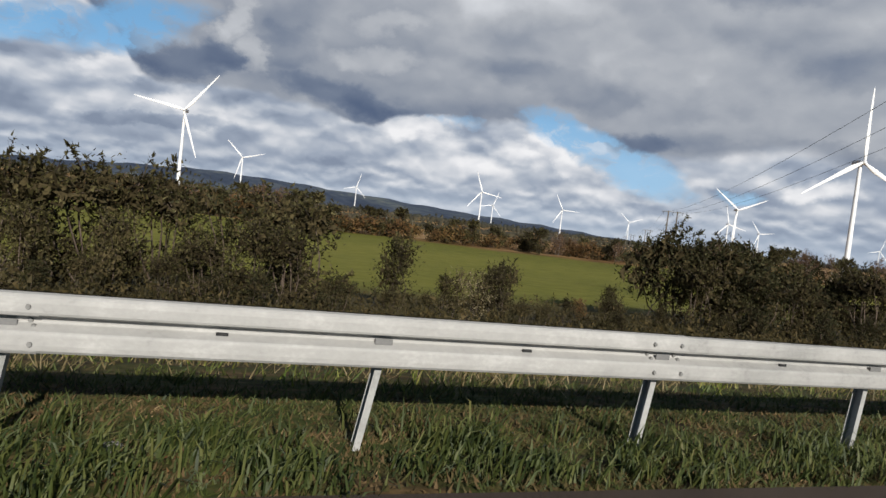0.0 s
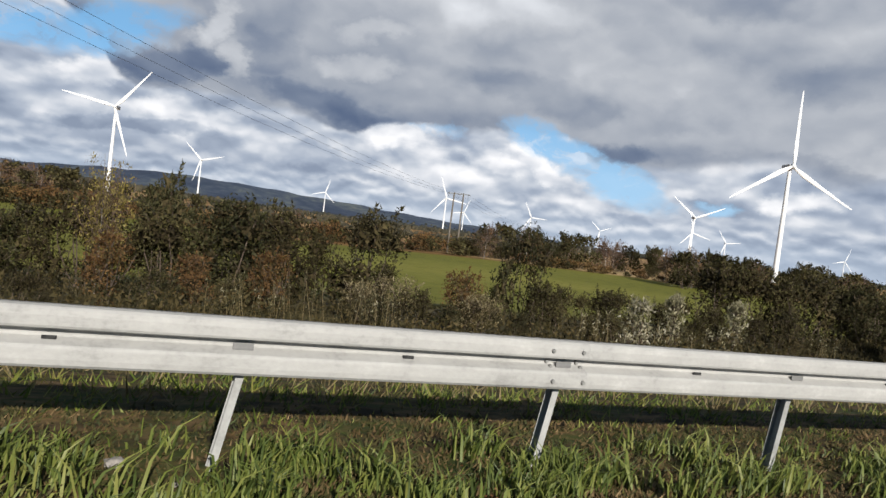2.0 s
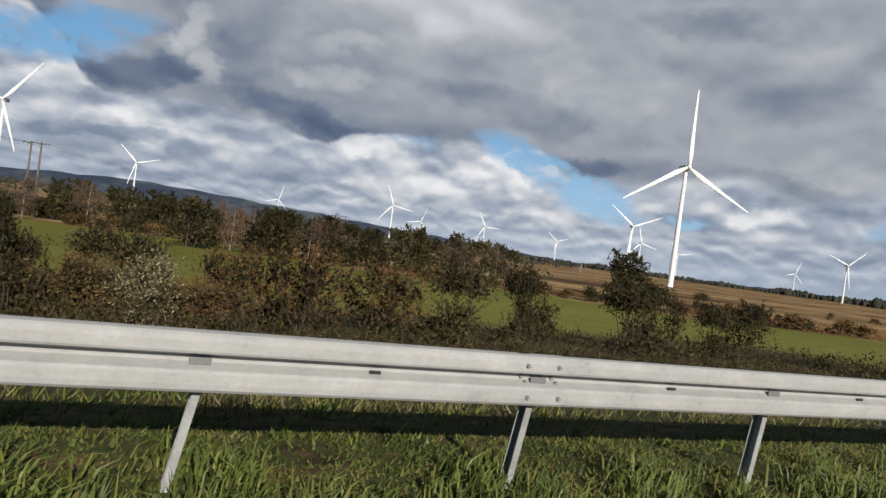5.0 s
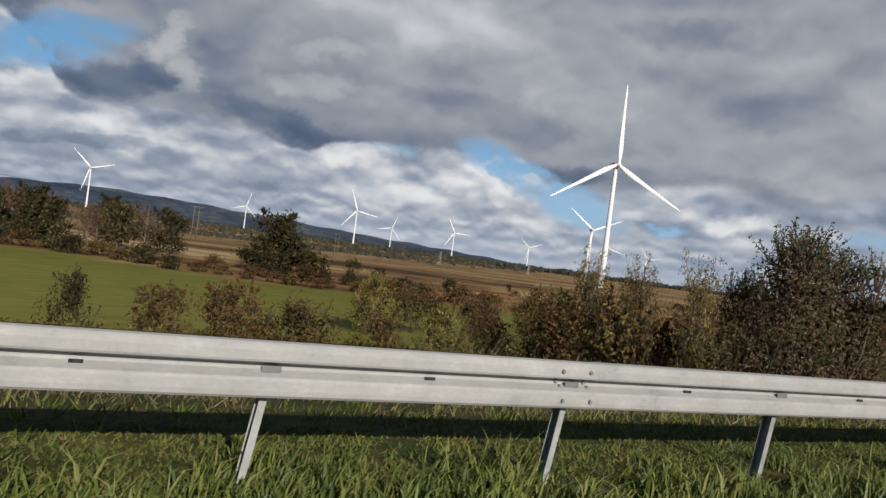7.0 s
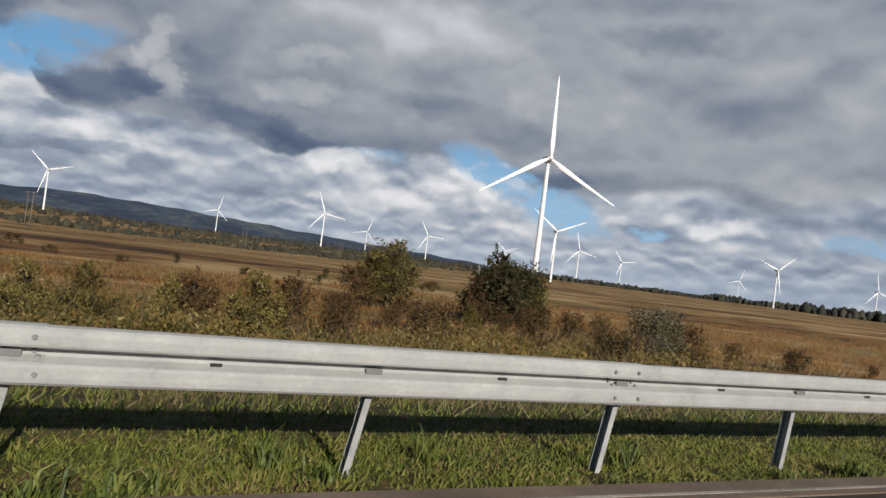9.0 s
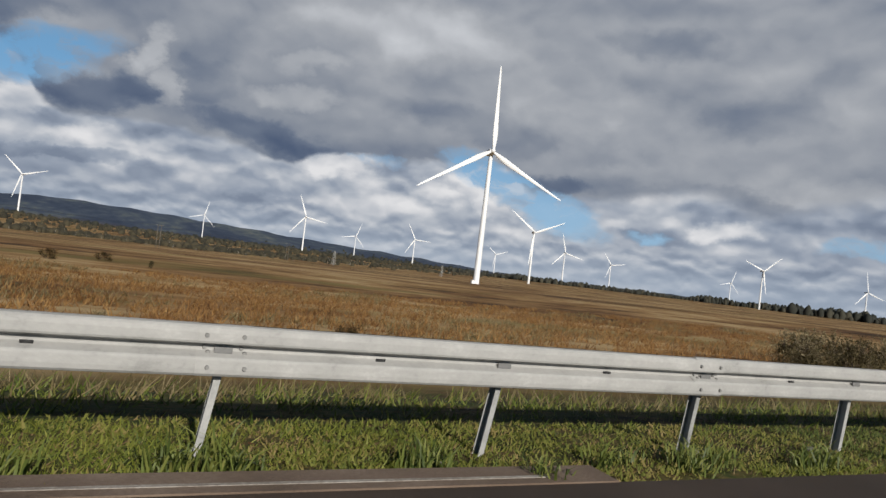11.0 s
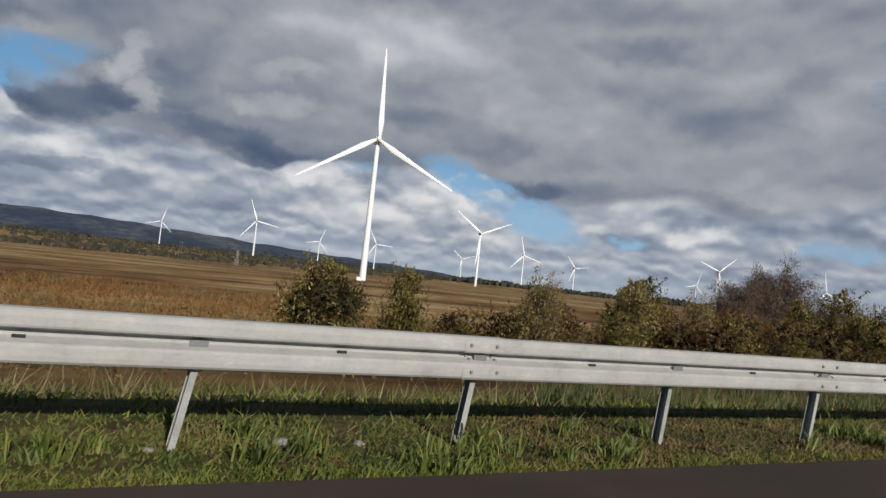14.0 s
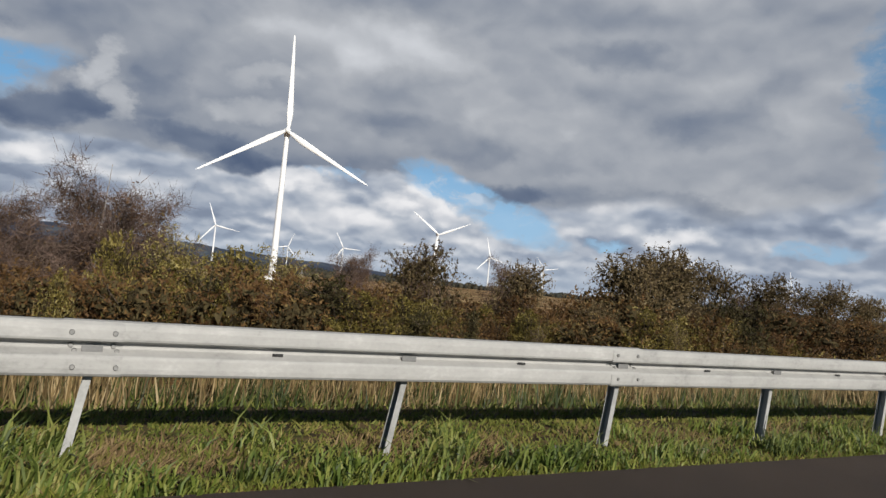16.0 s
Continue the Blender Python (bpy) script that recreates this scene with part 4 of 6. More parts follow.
# ---- blue location marker on its pole ----
marker = thing("location_marker", "small blue roadside location sign on a grey pole", "road sign")
bm = bmesh.new()
rod(bm, (0, 0, -0.6), (0, 0, 2.12), 0.038, 0.038, 12)
part("pole", bm, ZINC_POST, marker, smooth=True)
bm = bmesh.new()
box(bm, -0.275, 0.275, -0.052, -0.045, 1.47, 2.12, 0.002)
board = part("board", bm, SIGN_BLUE, marker)
bm = bmesh.new()
box(bm, -0.272, 0.272, -0.0445, -0.0415, 1.473, 2.117, 0.001)
part("board_back", bm, ZINC_POST, board, "plain grey metal back")
bm = bmesh.new()
for z in (1.6, 1.98):
    box(bm, -0.25, 0.25, -0.041, -0.030, z - 0.02, z + 0.02, 0.003)
    box(bm, -0.045, 0.045, -0.042, 0.045, z - 0.016, z + 0.016, 0.003)
part("bracket", bm, ZINC, marker)
lettering("road_name", "M7", 0.20, YELLOW_PRINT, board, pose(0, -0.0535, 2.0, 90, 0, 0))
lettering("direction", "E", 0.20, LABEL_WHITE, board, pose(0, -0.0535, 1.79, 90, 0, 0))
lettering("distance", "114.", 0.20, LABEL_WHITE, board, pose(-0.045, -0.0535, 1.58, 90, 0, 0))
lettering("distance", "5", 0.14, LABEL_WHITE, board, pose(0.19, -0.0535, 1.56, 90, 0, 0))
lean(marker, 0.165, 1.75, 1)
marker.matrix_basis = pose(152.47, 1.9, -0.1, 0, 0, -86) @ Matrix.Diagonal((0.84, 1, 1.06, 1))

# ---- trees and shrubs ----
rng = np.random.default_rng(7)


def leaves(centres, spread, count, size, droop=0.0, slim=0.34):
    """Small pointed leaves scattered round clump centres; each leaf is its own pointed blade."""
    n = len(centres) * count
    c = np.repeat(centres, count, 0) + rng.normal(0, 1, (n, 3)) * np.repeat(np.broadcast_to(spread, len(centres)), count)[:, None]
    way = rng.normal(0, 1, (n, 3))
    way[:, 2] += 0.7 - droop
    way /= np.linalg.norm(way, axis=1)[:, None]
    side = np.cross(way, rng.normal(0, 1, (n, 3)))
    side[:, 1] *= 0.5
    side /= np.linalg.norm(side, axis=1)[:, None] + 1e-9
    s = size * rng.uniform(0.6, 1.35, n)[:, None]
    v = np.stack([c + side * s * slim, c + way * s * 1.4, c - side * s * slim], 1).reshape(-1, 3)
    return v, np.arange(n * 3).reshape(-1, 3)


def bend(a, b, sag, n=6):
    u = np.linspace(0, 1, n)[:, None]
    a, b = np.asarray(a, float), np.asarray(b, float)
    return a * (1 - u) + b * u + np.sin(u * np.pi) * rng.normal(0, sag, 3)


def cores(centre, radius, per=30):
    """The tangle inside the lobes: broad overlapping leaves and dead twigs, the inner shade put into their colour."""
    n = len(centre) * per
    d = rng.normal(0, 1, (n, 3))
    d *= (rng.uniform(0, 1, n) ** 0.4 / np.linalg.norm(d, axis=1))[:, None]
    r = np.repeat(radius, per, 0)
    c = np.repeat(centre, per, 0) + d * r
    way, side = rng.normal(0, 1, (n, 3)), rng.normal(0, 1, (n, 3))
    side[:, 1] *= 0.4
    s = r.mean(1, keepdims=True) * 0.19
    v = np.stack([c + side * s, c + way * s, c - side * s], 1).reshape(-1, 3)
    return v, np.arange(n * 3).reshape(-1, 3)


def shrub(name, label, category, tall, wide, foliage, lobes=9, count=2300, size=0.12, bark=BARK, twiggy=0, upright=0.0, stems=7, loose=0.14, heart=0.80, group="roadside shrubs", reach=0.2, tip_foliage=None):
    """A many-stemmed bush: uneven lobes of leaves round a dark heart, with curved stems and shoots sticking out."""
    count, size = int(count * 1.3), size * 0.90
    root = thing(name, label, category, group)
    t = rng.uniform(0, 2 * np.pi, lobes)
    level = np.concatenate([[0.82, 0.76], rng.uniform(0.55, 0.82, lobes // 2 - 1), rng.uniform(0.15, 0.5, lobes - 1 - lobes // 2)])
    out = wide * rng.uniform(0.12, 0.36, lobes) * (1.15 - 0.55 * level)
    out[0] *= 0.3
    radius = wide * rng.uniform(0.17, 0.27, lobes) * (1.15 - 0.45 * level)
    centre = np.stack([np.cos(t) * out, np.sin(t) * out, np.minimum(level * tall, tall - radius * (1 + upright))], 1)
    grow = np.array((1, 1, 1 + upright))
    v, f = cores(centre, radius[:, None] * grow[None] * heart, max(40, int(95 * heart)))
    tagged(part_np("heart", v, f, THICKET_SHADE, root), kind="stuff")
    lines = []
    for i in range(stems):
        base = np.array((rng.normal(0, 0.06) * wide, rng.normal(0, 0.06) * wide, -0.3))
        lines.append((bend(base, centre[i % lobes], 0.08 * wide, 4), np.linspace(0.035, 0.012, 4) * tall / 3.5 + 0.004))
    tips = []
    for i in range(twiggy):
        k = rng.integers(0, lobes)
        d = rng.normal(0, 1, 3) * (0.7, 0.7, 0.3) + (0, 0, 0.75 + upright)
        d /= np.linalg.norm(d)
        a = centre[k] + d * grow * radius[k] * 0.7
        b = a + d * radius[k] * rng.uniform(0.4, 0.75 + reach)
        b[2] = min(b[2], tall * 1.08)
        shoot = bend(a, b, 0.03, 9)
        lines.append((np.concatenate([[a - d * radius[k] * 0.4], shoot[::4]]), (0.014, 0.012, 0.009, 0.004)))
        tips.append(shoot[2:])
    v, f = tubes(lines, 3)
    tagged(part_np("stem", v, f, bark, root, smooth=True), kind="stuff")
    weight = radius ** 2 / (radius ** 2).sum()
    pick = rng.choice(lobes, count, p=weight)
    d = rng.normal(0, 1, (count, 3))
    d /= np.linalg.norm(d, axis=1)[:, None]
    lump = 1 + 0.22 * np.sin(d[:, 0] * 5 + pick) * np.sin(d[:, 1] * 4 + 2 * pick) + 0.12 * np.sin(d[:, 2] * 7 + pick)
    c = centre[pick] + d * grow * (radius[pick] * lump * (0.92 + loose * np.clip(rng.normal(0, 1, count), -2, 0.6)))[:, None]
    c = c[c[:, 2] > 0.02]
    v, f = leaves(c, 0.03, 1, size)
    part_np("foliage", v, f, foliage, root)
    if tips:
        shoots = np.concatenate(tips)
        n = max(count // 4, int(len(shoots) * (3 if size < 0.12 else 0.8)))
        v, f = leaves(shoots[rng.integers(0, len(shoots), n)], 0.022, 1, size)
        part_np("shoot_leaves", v, f, tip_foliage or foliage, root)
    return root


def birch(name, label, tall, wide, foliage, leaf_count, twigs=1300, thick=1.0, group="birch trees"):
    """A fine-twigged tree with a pale trunk, hanging twigs and few leaves left."""
    root = thing(name, label, "tree", group)
    trunk = bend((0, 0, -0.3), (rng.normal(0, 0.25), rng.normal(0, 0.25), tall * 0.95), 0.15, 12)
    v, f = tubes([(trunk, np.linspace(0.075, 0.01, 12) * tall / 7)], 7)
    part_np("trunk", v, f, BIRCH_BARK, root, smooth=True)
    lines, ends = [], []
    for i in range(34):
        u = rng.uniform(0.12, 0.80)
        a = trunk[int(u * 11)]
        w = wide * 0.5 * (1.1 - 0.8 * abs(u - 0.3)) * rng.uniform(0.5, 1.1)
        t = rng.uniform(0, 2 * np.pi)
        b = a + np.array((np.cos(t) * w, np.sin(t) * w, rng.uniform(0.14, 0.45) * tall * (1.15 - 0.7 * u)))
        b[2] = min(b[2], tall)
        ln = bend(a, b, 0.12, 6)
        lines.append((ln, np.linspace(0.03, 0.008, 6) * tall / 7))
        ends.append(ln[2:])
    for line in lines[:12]:
        v, f = tubes([line], 4)
        part_np("limb", v, f, BARK, root, smooth=True)
    v, f = tubes(lines[12:], 3)
    tagged(part_np("branch_mass", v, f, BARK, root, smooth=True), kind="stuff")
    ends = np.concatenate(ends)
    a = ends[rng.integers(0, len(ends), twigs)] + rng.normal(0, 0.04 * tall, (twigs, 3))
    way = rng.normal(0, 0.45, (twigs, 3)) + (0, 0, 0.15)
    b = a + way * rng.uniform(0.5, 1.25, (twigs, 1)) * tall / 9
    side = np.cross(way, rng.normal(0, 1, (twigs, 3)))
    side /= np.linalg.norm(side, axis=1)[:, None]
    side *= 0.012 * tall / 7 * thick
    v = np.stack([a - side, a + side, b], 1).reshape(-1, 3)
    tagged(part_np("twig_mass", v, np.arange(twigs * 3).reshape(-1, 3), TWIG, root), kind="stuff")
    v, f = leaves(np.concatenate([a, a * 0.5 + b * 0.5])[rng.integers(0, 2 * twigs, leaf_count)], 0.07, 3, 0.085 * thick)
    part_np("foliage", v, f, foliage, root)
    return root


def seed_clump(name, label, tall, wide, heads, stalks):
    """Upright dead stalks of tall weeds with pale fluffy seed heads."""
    root = thing(name, label, "weeds", "dry weed clumps")
    lines, tops = [], []
    for i in range(stalks):
        a = np.append(rng.normal(0, wide * 0.22, 2), -0.1)
        b = a + np.append(rng.normal(0, wide * 0.14, 2), tall * rng.uniform(0.6, 1.0) + 0.1)
        line = bend(a, b, 0.03, 9)
        lines.append((line[::2], (0.010, 0.009, 0.008, 0.007, 0.005)))
        tops.append(line[4:])
        tops += [line[6:]] * 2
    v, f = tubes(lines, 3)
    tagged(part_np("stalk_mass", v, f, STRAW, root, smooth=True), kind="stuff")
    tops = np.concatenate(tops)
    v, f = leaves(tops[rng.integers(0, len(tops), stalks * 18)], 0.028, 1, 0.045)
    tagged(part_np("seed_head_mass", v, f, heads, root), kind="stuff")
    return root


# one of each kind, then copies; sizes in metres
KINDS = {
    "thorn": (4.2, shrub("hawthorn_bush", "dense dark green hawthorn bush behind the safety rail", "bush", 4.2, 4.6, LEAF_DARK, 11, 2200, 0.115, twiggy=22, loose=0.18, heart=0.84)),
    "thorn_b": (4.0, shrub("hawthorn_bush", "dark olive hawthorn bush with a broken outline", "bush", 4.0, 3.6, LEAF_DARK, 9, 1400, 0.115, twiggy=26, loose=0.26, heart=0.68)),
    "hedge": (3.8, shrub("hedge_shrub", "olive and brown autumn hedge shrub", "shrub", 3.8, 4.0, LEAF_MIX, 10, 1600, 0.115, twiggy=24, loose=0.24, heart=0.70)),
    "hedge_b": (3.6, shrub("hedge_shrub", "thin brown-green hedge shrub with bare shoots", "shrub", 3.6, 3.4, LEAF_MIX, 8, 1250, 0.11, twiggy=34, upright=0.25, loose=0.30, heart=0.60)),
    "rust": (2.8, shrub("bramble_thicket", "low russet bramble and scrub thicket", "shrub", 2.8, 4.2, LEAF_RUST, 10, 1400, 0.105, twiggy=24, loose=0.26, heart=0.68)),
    "rust_b": (3.0, shrub("russet_shrub", "loose russet shrub with bare twigs", "shrub", 3.0, 3.0, LEAF_RUST, 8, 1100, 0.10, twiggy=34, upright=0.25, loose=0.30, heart=0.58)),
    "pale": (3.6, shrub("willow_bush", "upright grey-green willow bush with pale leaves", "bush", 3.6, 3.0, LEAF_PALE, 9, 3600, 0.075, twiggy=60, upright=0.55, stems=12, loose=0.28, heart=0.60)),
    "plum": (3.6, shrub("willow_bush", "upright purple-brown willow bush with grey-green leafy tips", "bush", 3.6, 2.8, LEAF_WINE, 11, 8500, 0.058, twiggy=150, upright=0.6, stems=14, loose=0.30, heart=0.50, reach=0.75, tip_foliage=LEAF_SAGE)),
    "pale_low": (2.4, shrub("willow_scrub", "low pale cream-leaved willow scrub", "shrub", 2.4, 3.6, LEAF_CREAM, 9, 1900, 0.075, twiggy=44, upright=0.3, stems=11, loose=0.28, heart=0.50)),
    "brown_tree": (6.5, shrub("small_tree", "rounded tree in dull purple-brown autumn leaf", "tree", 6.5, 6.4, LEAF_PLUM, 14, 3600, 0.15, twiggy=60, stems=6, loose=0.28, heart=0.50, group="field trees")),
    "far_bush": (3.0, shrub("far_thicket", "brown leafless thicket on the far field edge", "shrub", 3.0, 5.0, LEAF_RUST, 8, 330, 0.34, twiggy=0, stems=3, loose=0.3, heart=0.7, group="far scrub")),
    "far_bush_b": (3.0, shrub("far_thicket", "dull olive-brown thicket on the far field edge", "shrub", 3.0, 4.6, LEAF_MIX, 8, 330, 0.34, twiggy=0, stems=3, loose=0.3, heart=0.7, group="far scrub")),
    "gold": (3.8, shrub("sallow_bush", "yellowing sallow bush in autumn leaf", "bush", 3.8, 3.2, LEAF_GOLD, 9, 2300, 0.105, twiggy=30, upright=0.2, loose=0.28, heart=0.60)),
    "poplar": (2.8, shrub("aspen_bush", "thin young aspen bush with large pale round leaves", "bush", 2.8, 2.4, LEAF_ASPEN, 6, 420, 0.15, twiggy=60, upright=0.5, stems=9, loose=0.30, heart=0.25)),
    "tree": (6.5, shrub("small_tree", "rounded dull green field tree", "tree", 6.5, 6.0, LEAF_GREEN, 11, 1300, 0.32, twiggy=12, stems=4, loose=0.2, heart=0.75, group="field trees")),
    "tree_b": (6.5, shrub("small_tree", "loose brown-green field tree on the far edge of the meadow", "tree", 6.5, 5.4, LEAF_MIX, 8, 600, 0.42, twiggy=10, stems=5, loose=0.28, heart=0.62, group="field trees")),
    "fluff": (1.6, seed_clump("willowherb_clump", "clump of dead willowherb with pale fluffy seed heads", 1.6, 1.2, LEAF_PALE, 13)),
    "bare": (6.5, birch("birch_tree", "nearly bare birch with purple-brown twigs and pale trunk", 6.5, 5.4, LEAF_RUST, 700, 14000)),
    "bare_far": (6.5, birch("birch_tree", "distant bare birch with a pale trunk", 6.5, 4.6, LEAF_RUST, 160, 900, thick=2.2)),
    "young": (5.2, birch("young_birch", "slender young birch with a few yellowing leaves", 5.2, 2.6, LEAF_GOLD, 900, 1400)),
}
used = set()


def plant(kind, x, y, top, wide=1.0, turn=None, sink=0.0):
    """A shrub of that kind whose crown reaches the height top."""
    tall, model = KINDS[kind]
    z = float(ground_z(x, y)) - sink
    s = max(0.25, (top - z) / tall)
    w = s * wide
    turn = random.uniform(0, 360) if turn is None else turn
    m = Matrix.Translation((x, y, z)) @ pose(0, 0, 0, 0, 0, turn)
    if kind in used:
        a, b, c = model.scale
        copy_thing(model, m @ Matrix.Diagonal((w / a, w / b, s / c, 1)))
    else:
        used.add(kind)
        model.matrix_basis = m @ Matrix.Diagonal((w, w, s, 1))


def row(kinds, x0, x1, gap, y, dy, top, dtop, wide=1.0):
    """Seeded run of shrubs along the hedge."""
    x = x0
    while x < x1:
        plant(random.choice(kinds), x + random.uniform(-0.4, 0.4) * gap, y + random.uniform(-dy, dy), top + random.uniform(-dtop, dtop), wide * random.uniform(0.85, 1.2))
        x += gap * random.uniform(0.75, 1.3)


# hedge along the motorway fence, in the order in which it is passed
row(["hedge", "thorn_b", "hedge_b"], -16, 2, 1.5, 13.6, 0.8, -0.5, 0.25, 1.1)
row(["hedge", "hedge_b"], 2.5, 14, 2.0, 13.6, 0.8, -0.95, 0.2, 1.0)
row(["hedge", "thorn_b", "thorn"], 14, 33, 1.6, 14.0, 0.8, -0.45, 0.25, 1.1)
row(["hedge", "hedge_b", "thorn_b"], 37.5, 100, 1.6, 12.8, 0.8, -0.6, 0.25, 1.1)
row(["hedge", "thorn_b", "hedge_b", "hedge"], -18, 0.6, 1.7, 18.5, 1.2, 1.7, 0.3, 1.05)
row(["hedge", "hedge_b", "hedge"], -16, 1.5, 2.4, 15.5, 1.0, 0.3, 0.4)
plant("hedge_b", 5.6, 15.8, 0.0, 1.1), plant("hedge", 9.2, 15, -0.55), plant("hedge_b", 11.6, 15.6, -0.7), plant("hedge_b", 3.6, 15, -0.3), plant("hedge_b", 2.6, 18, 0.6), plant("pale_low", 4.6, 16, -0.2), plant("hedge", 6.6, 18, 0.1, 0.8), plant("hedge_b", 8.2, 16, -0.8), plant("hedge_b", 11.2, 18.5, -0.5), plant("rust_b", 9.8, 18, -1.0)
plant("thorn", 15.2, 19.9, 2.3, 1.0), plant("thorn_b", 17.6, 19.5, 2.05, 1.05), plant("thorn", 19.4, 20.5, 1.4, 0.9), plant("thorn", 16.2, 18.6, 1.75, 1.15), plant("thorn", 18.3, 18.9, 1.6, 1.1), plant("hedge", 15.0, 17.6, 0.9, 1.2), plant("thorn_b", 16.8, 17.0, 0.8, 1.2), plant("hedge", 19.6, 17.8, 0.7, 1.1)
row(["thorn_b", "hedge", "thorn"], 21, 26, 2.0, 19, 1.0, 1.0, 0.4)
plant("hedge", 23.6, 18, 1.3, 1.1), plant("thorn_b", 25.8, 18.6, 1.0, 1.1), plant("thorn", 27.6, 18.5, 0.7, 1.3), plant("thorn_b", 29.6, 17.0, 0.4, 1.4), plant("thorn", 31.4, 18.0, 0.2, 1.3), plant("thorn_b", 32.4, 16.4, -0.3, 1.3)
plant("hedge", 37.4, 18.5, -0.2), plant("pale_low", 38.6, 16.5, -0.3), plant("thorn_b", 40.2, 19.5, 0.4), plant("hedge", 42.2, 20, 0.9)
plant("thorn", 44.7, 20.9, 2.1, 0.75), plant("young", 43.0, 19, 2.5, 0.7), plant("thorn_b", 46.6, 21, 1.3)
row(["hedge", "thorn_b", "thorn", "hedge_b"], 47.5, 51.5, 1.9, 20.5, 1.2, 1.6, 0.3)
row(["pale_low", "hedge_b"], 50, 56, 2.0, 16, 1.0, -0.5, 0.2)
plant("thorn_b", 57.0, 18.4, 1.95, 0.75), plant("hedge_b", 58.9, 19, -0.3), plant("poplar", 56.6, 11.0, 0.1, 0.9), plant("poplar", 58.6, 12.0, 0.2, 0.8), plant("poplar", 61.4, 12.6, 0.15, 0.9), plant("hedge_b", 63.2, 12.4, 0.1, 0.9)
row(["hedge_b", "hedge", "rust_b"], 37, 51, 3.2, 16, 1.2, 0.1, 0.4)
row(["hedge_b", "hedge", "rust_b", "hedge_b"], 52, 66, 2.2, 15.5, 1.0, -0.15, 0.35)
row(["hedge", "thorn_b", "hedge_b"], 38, 51, 1.7, 20.5, 1.0, 0.7, 0.35, 1.1)
row(["hedge", "thorn_b", "hedge_b"], 53, 66.5, 1.8, 20, 1.0, -0.5, 0.35, 1.0)
row(["hedge", "thorn_b", "hedge_b"], 67, 71.6, 1.5, 19, 1.0, 1.3, 0.25, 1.1)
row(["hedge", "thorn_b", "hedge_b"], 74, 100, 1.7, 20.5, 1.0, 0.9, 0.35, 1.1)
plant("pale_low", 67.4, 10.0, 0.85, 0.8), plant("pale", 68.2, 10.4, 0.8, 0.8), plant("plum", 69.4, 9.8, 1.35, 1.0), plant("pale_low", 69.6, 9.2, 0.5, 0.8), plant("pale", 70.2, 10.4, 1.3, 0.7), plant("pale_low", 71.0, 10.0, 1.1, 0.6), plant("hedge", 73.5, 12.2, 0.9, 0.8), plant("hedge_b", 74.6, 13, 1.4, 0.9)
row(["hedge", "hedge_b", "hedge", "thorn_b"], 73.8, 96, 1.5, 18.5, 1.5, 1.15, 0.35)
row(["hedge_b", "hedge", "rust_b"], 73, 98, 3.2, 15, 1.2, 0.0, 0.3)
plant("plum", 84.5, 15, 0.9), plant("pale", 88.6, 16.5, 0.7), plant("plum", 90.8, 16.8, 0.9), plant("plum", 92.6, 16.2, 0.6)
plant("thorn_b", 94.8, 18, 1.4), plant("hedge", 97.0, 17.5, 0.9), plant("thorn_b", 102.8, 18, 1.4, 0.62), plant("hedge", 99.6, 14, -0.5)
row(["hedge", "rust", "hedge_b"], 98, 119, 2.4, 19, 1.5, 0.1, 0.35)
row(["rust", "hedge_b", "hedge"], 99, 121, 1.8, 15, 1.0, -0.3, 0.3, 1.1)
row(["rust", "hedge_b", "pale_low"], 104, 113, 2.0, 16, 1.3, -0.5, 0.3)
plant("thorn_b", 113.7, 17.4, 1.4, 0.6), plant("pale_low", 111.4, 15, 0.0), plant("hedge", 116.0, 18, 0.6), plant("pale_low", 117.6, 14.5, 0.1)
for x, y, top in ((39.0, 10.4, 0.0), (39.9, 10.9, -0.15), (46.6, 10.6, 0.0), (47.4, 11.2, -0.2), (48.3, 10.6, 0.1), (49.3, 10.9, 0.0), (50.2, 11.6, -0.3), (55.3, 10.8, -0.1), (57.3, 11.0, -0.3), (58.0, 10.5, -0.45), (62.4, 10.4, -0.2), (66.0, 9.8, -0.2), (68.6, 8.6, -0.2), (85.5, 11, -0.2), (88.0, 11.4, -0.1)):
    plant("fluff", x, y, top)
row(["thorn_b", "hedge", "hedge_b", "rust"], 119, 143, 2.3, 18, 1.6, 0.7, 0.5)
plant("pale", 146.2, 10, 3.35, 1.2), plant("pale", 145.2, 10.8, 2.6, 1.0), plant("pale", 147.2, 10.6, 2.4, 1.1), plant("plum", 144.6, 10, 2.6, 1.1), plant("hedge", 149.0, 12, 1.5), plant("thorn_b", 151.0, 13, 1.4), plant("hedge", 146.2, 13, 1.8)
plant("young", 155.0, 6.6, 2.7, 1.0), plant("rust_b", 152.8, 8.2, -0.45), plant("hedge_b", 153.6, 8.4, 0.05), plant("rust_b", 154.5, 7.6, 0.7, 1.0), plant("rust_b", 155.7, 8.0, 0.8, 1.1), plant("rust", 156.8, 8.4, 0.35, 0.9), plant("hedge_b", 157.8, 10.5, 0.0)
plant("hedge_b", 164.0, 12, 0.0, 0.9), plant("rust_b", 167.3, 12, 0.1, 1.2), plant("rust_b", 165.9, 12.6, -0.15, 1.3), plant("rust", 168.7, 12.4, -0.15, 1.1), plant("rust_b", 170.6, 11.5, -0.2), plant("hedge_b", 161.0, 14, -0.9), plant("rust_b", 158.8, 13, -0.8)
row(["rust_b", "rust", "gold"], 172, 179, 1.3, 10.5, 1.0, 0.1, 0.25)
row(["rust_b", "rust", "hedge_b", "gold"], 173, 189, 1.7, 22.5, 2.0, 0.05, 0.35)
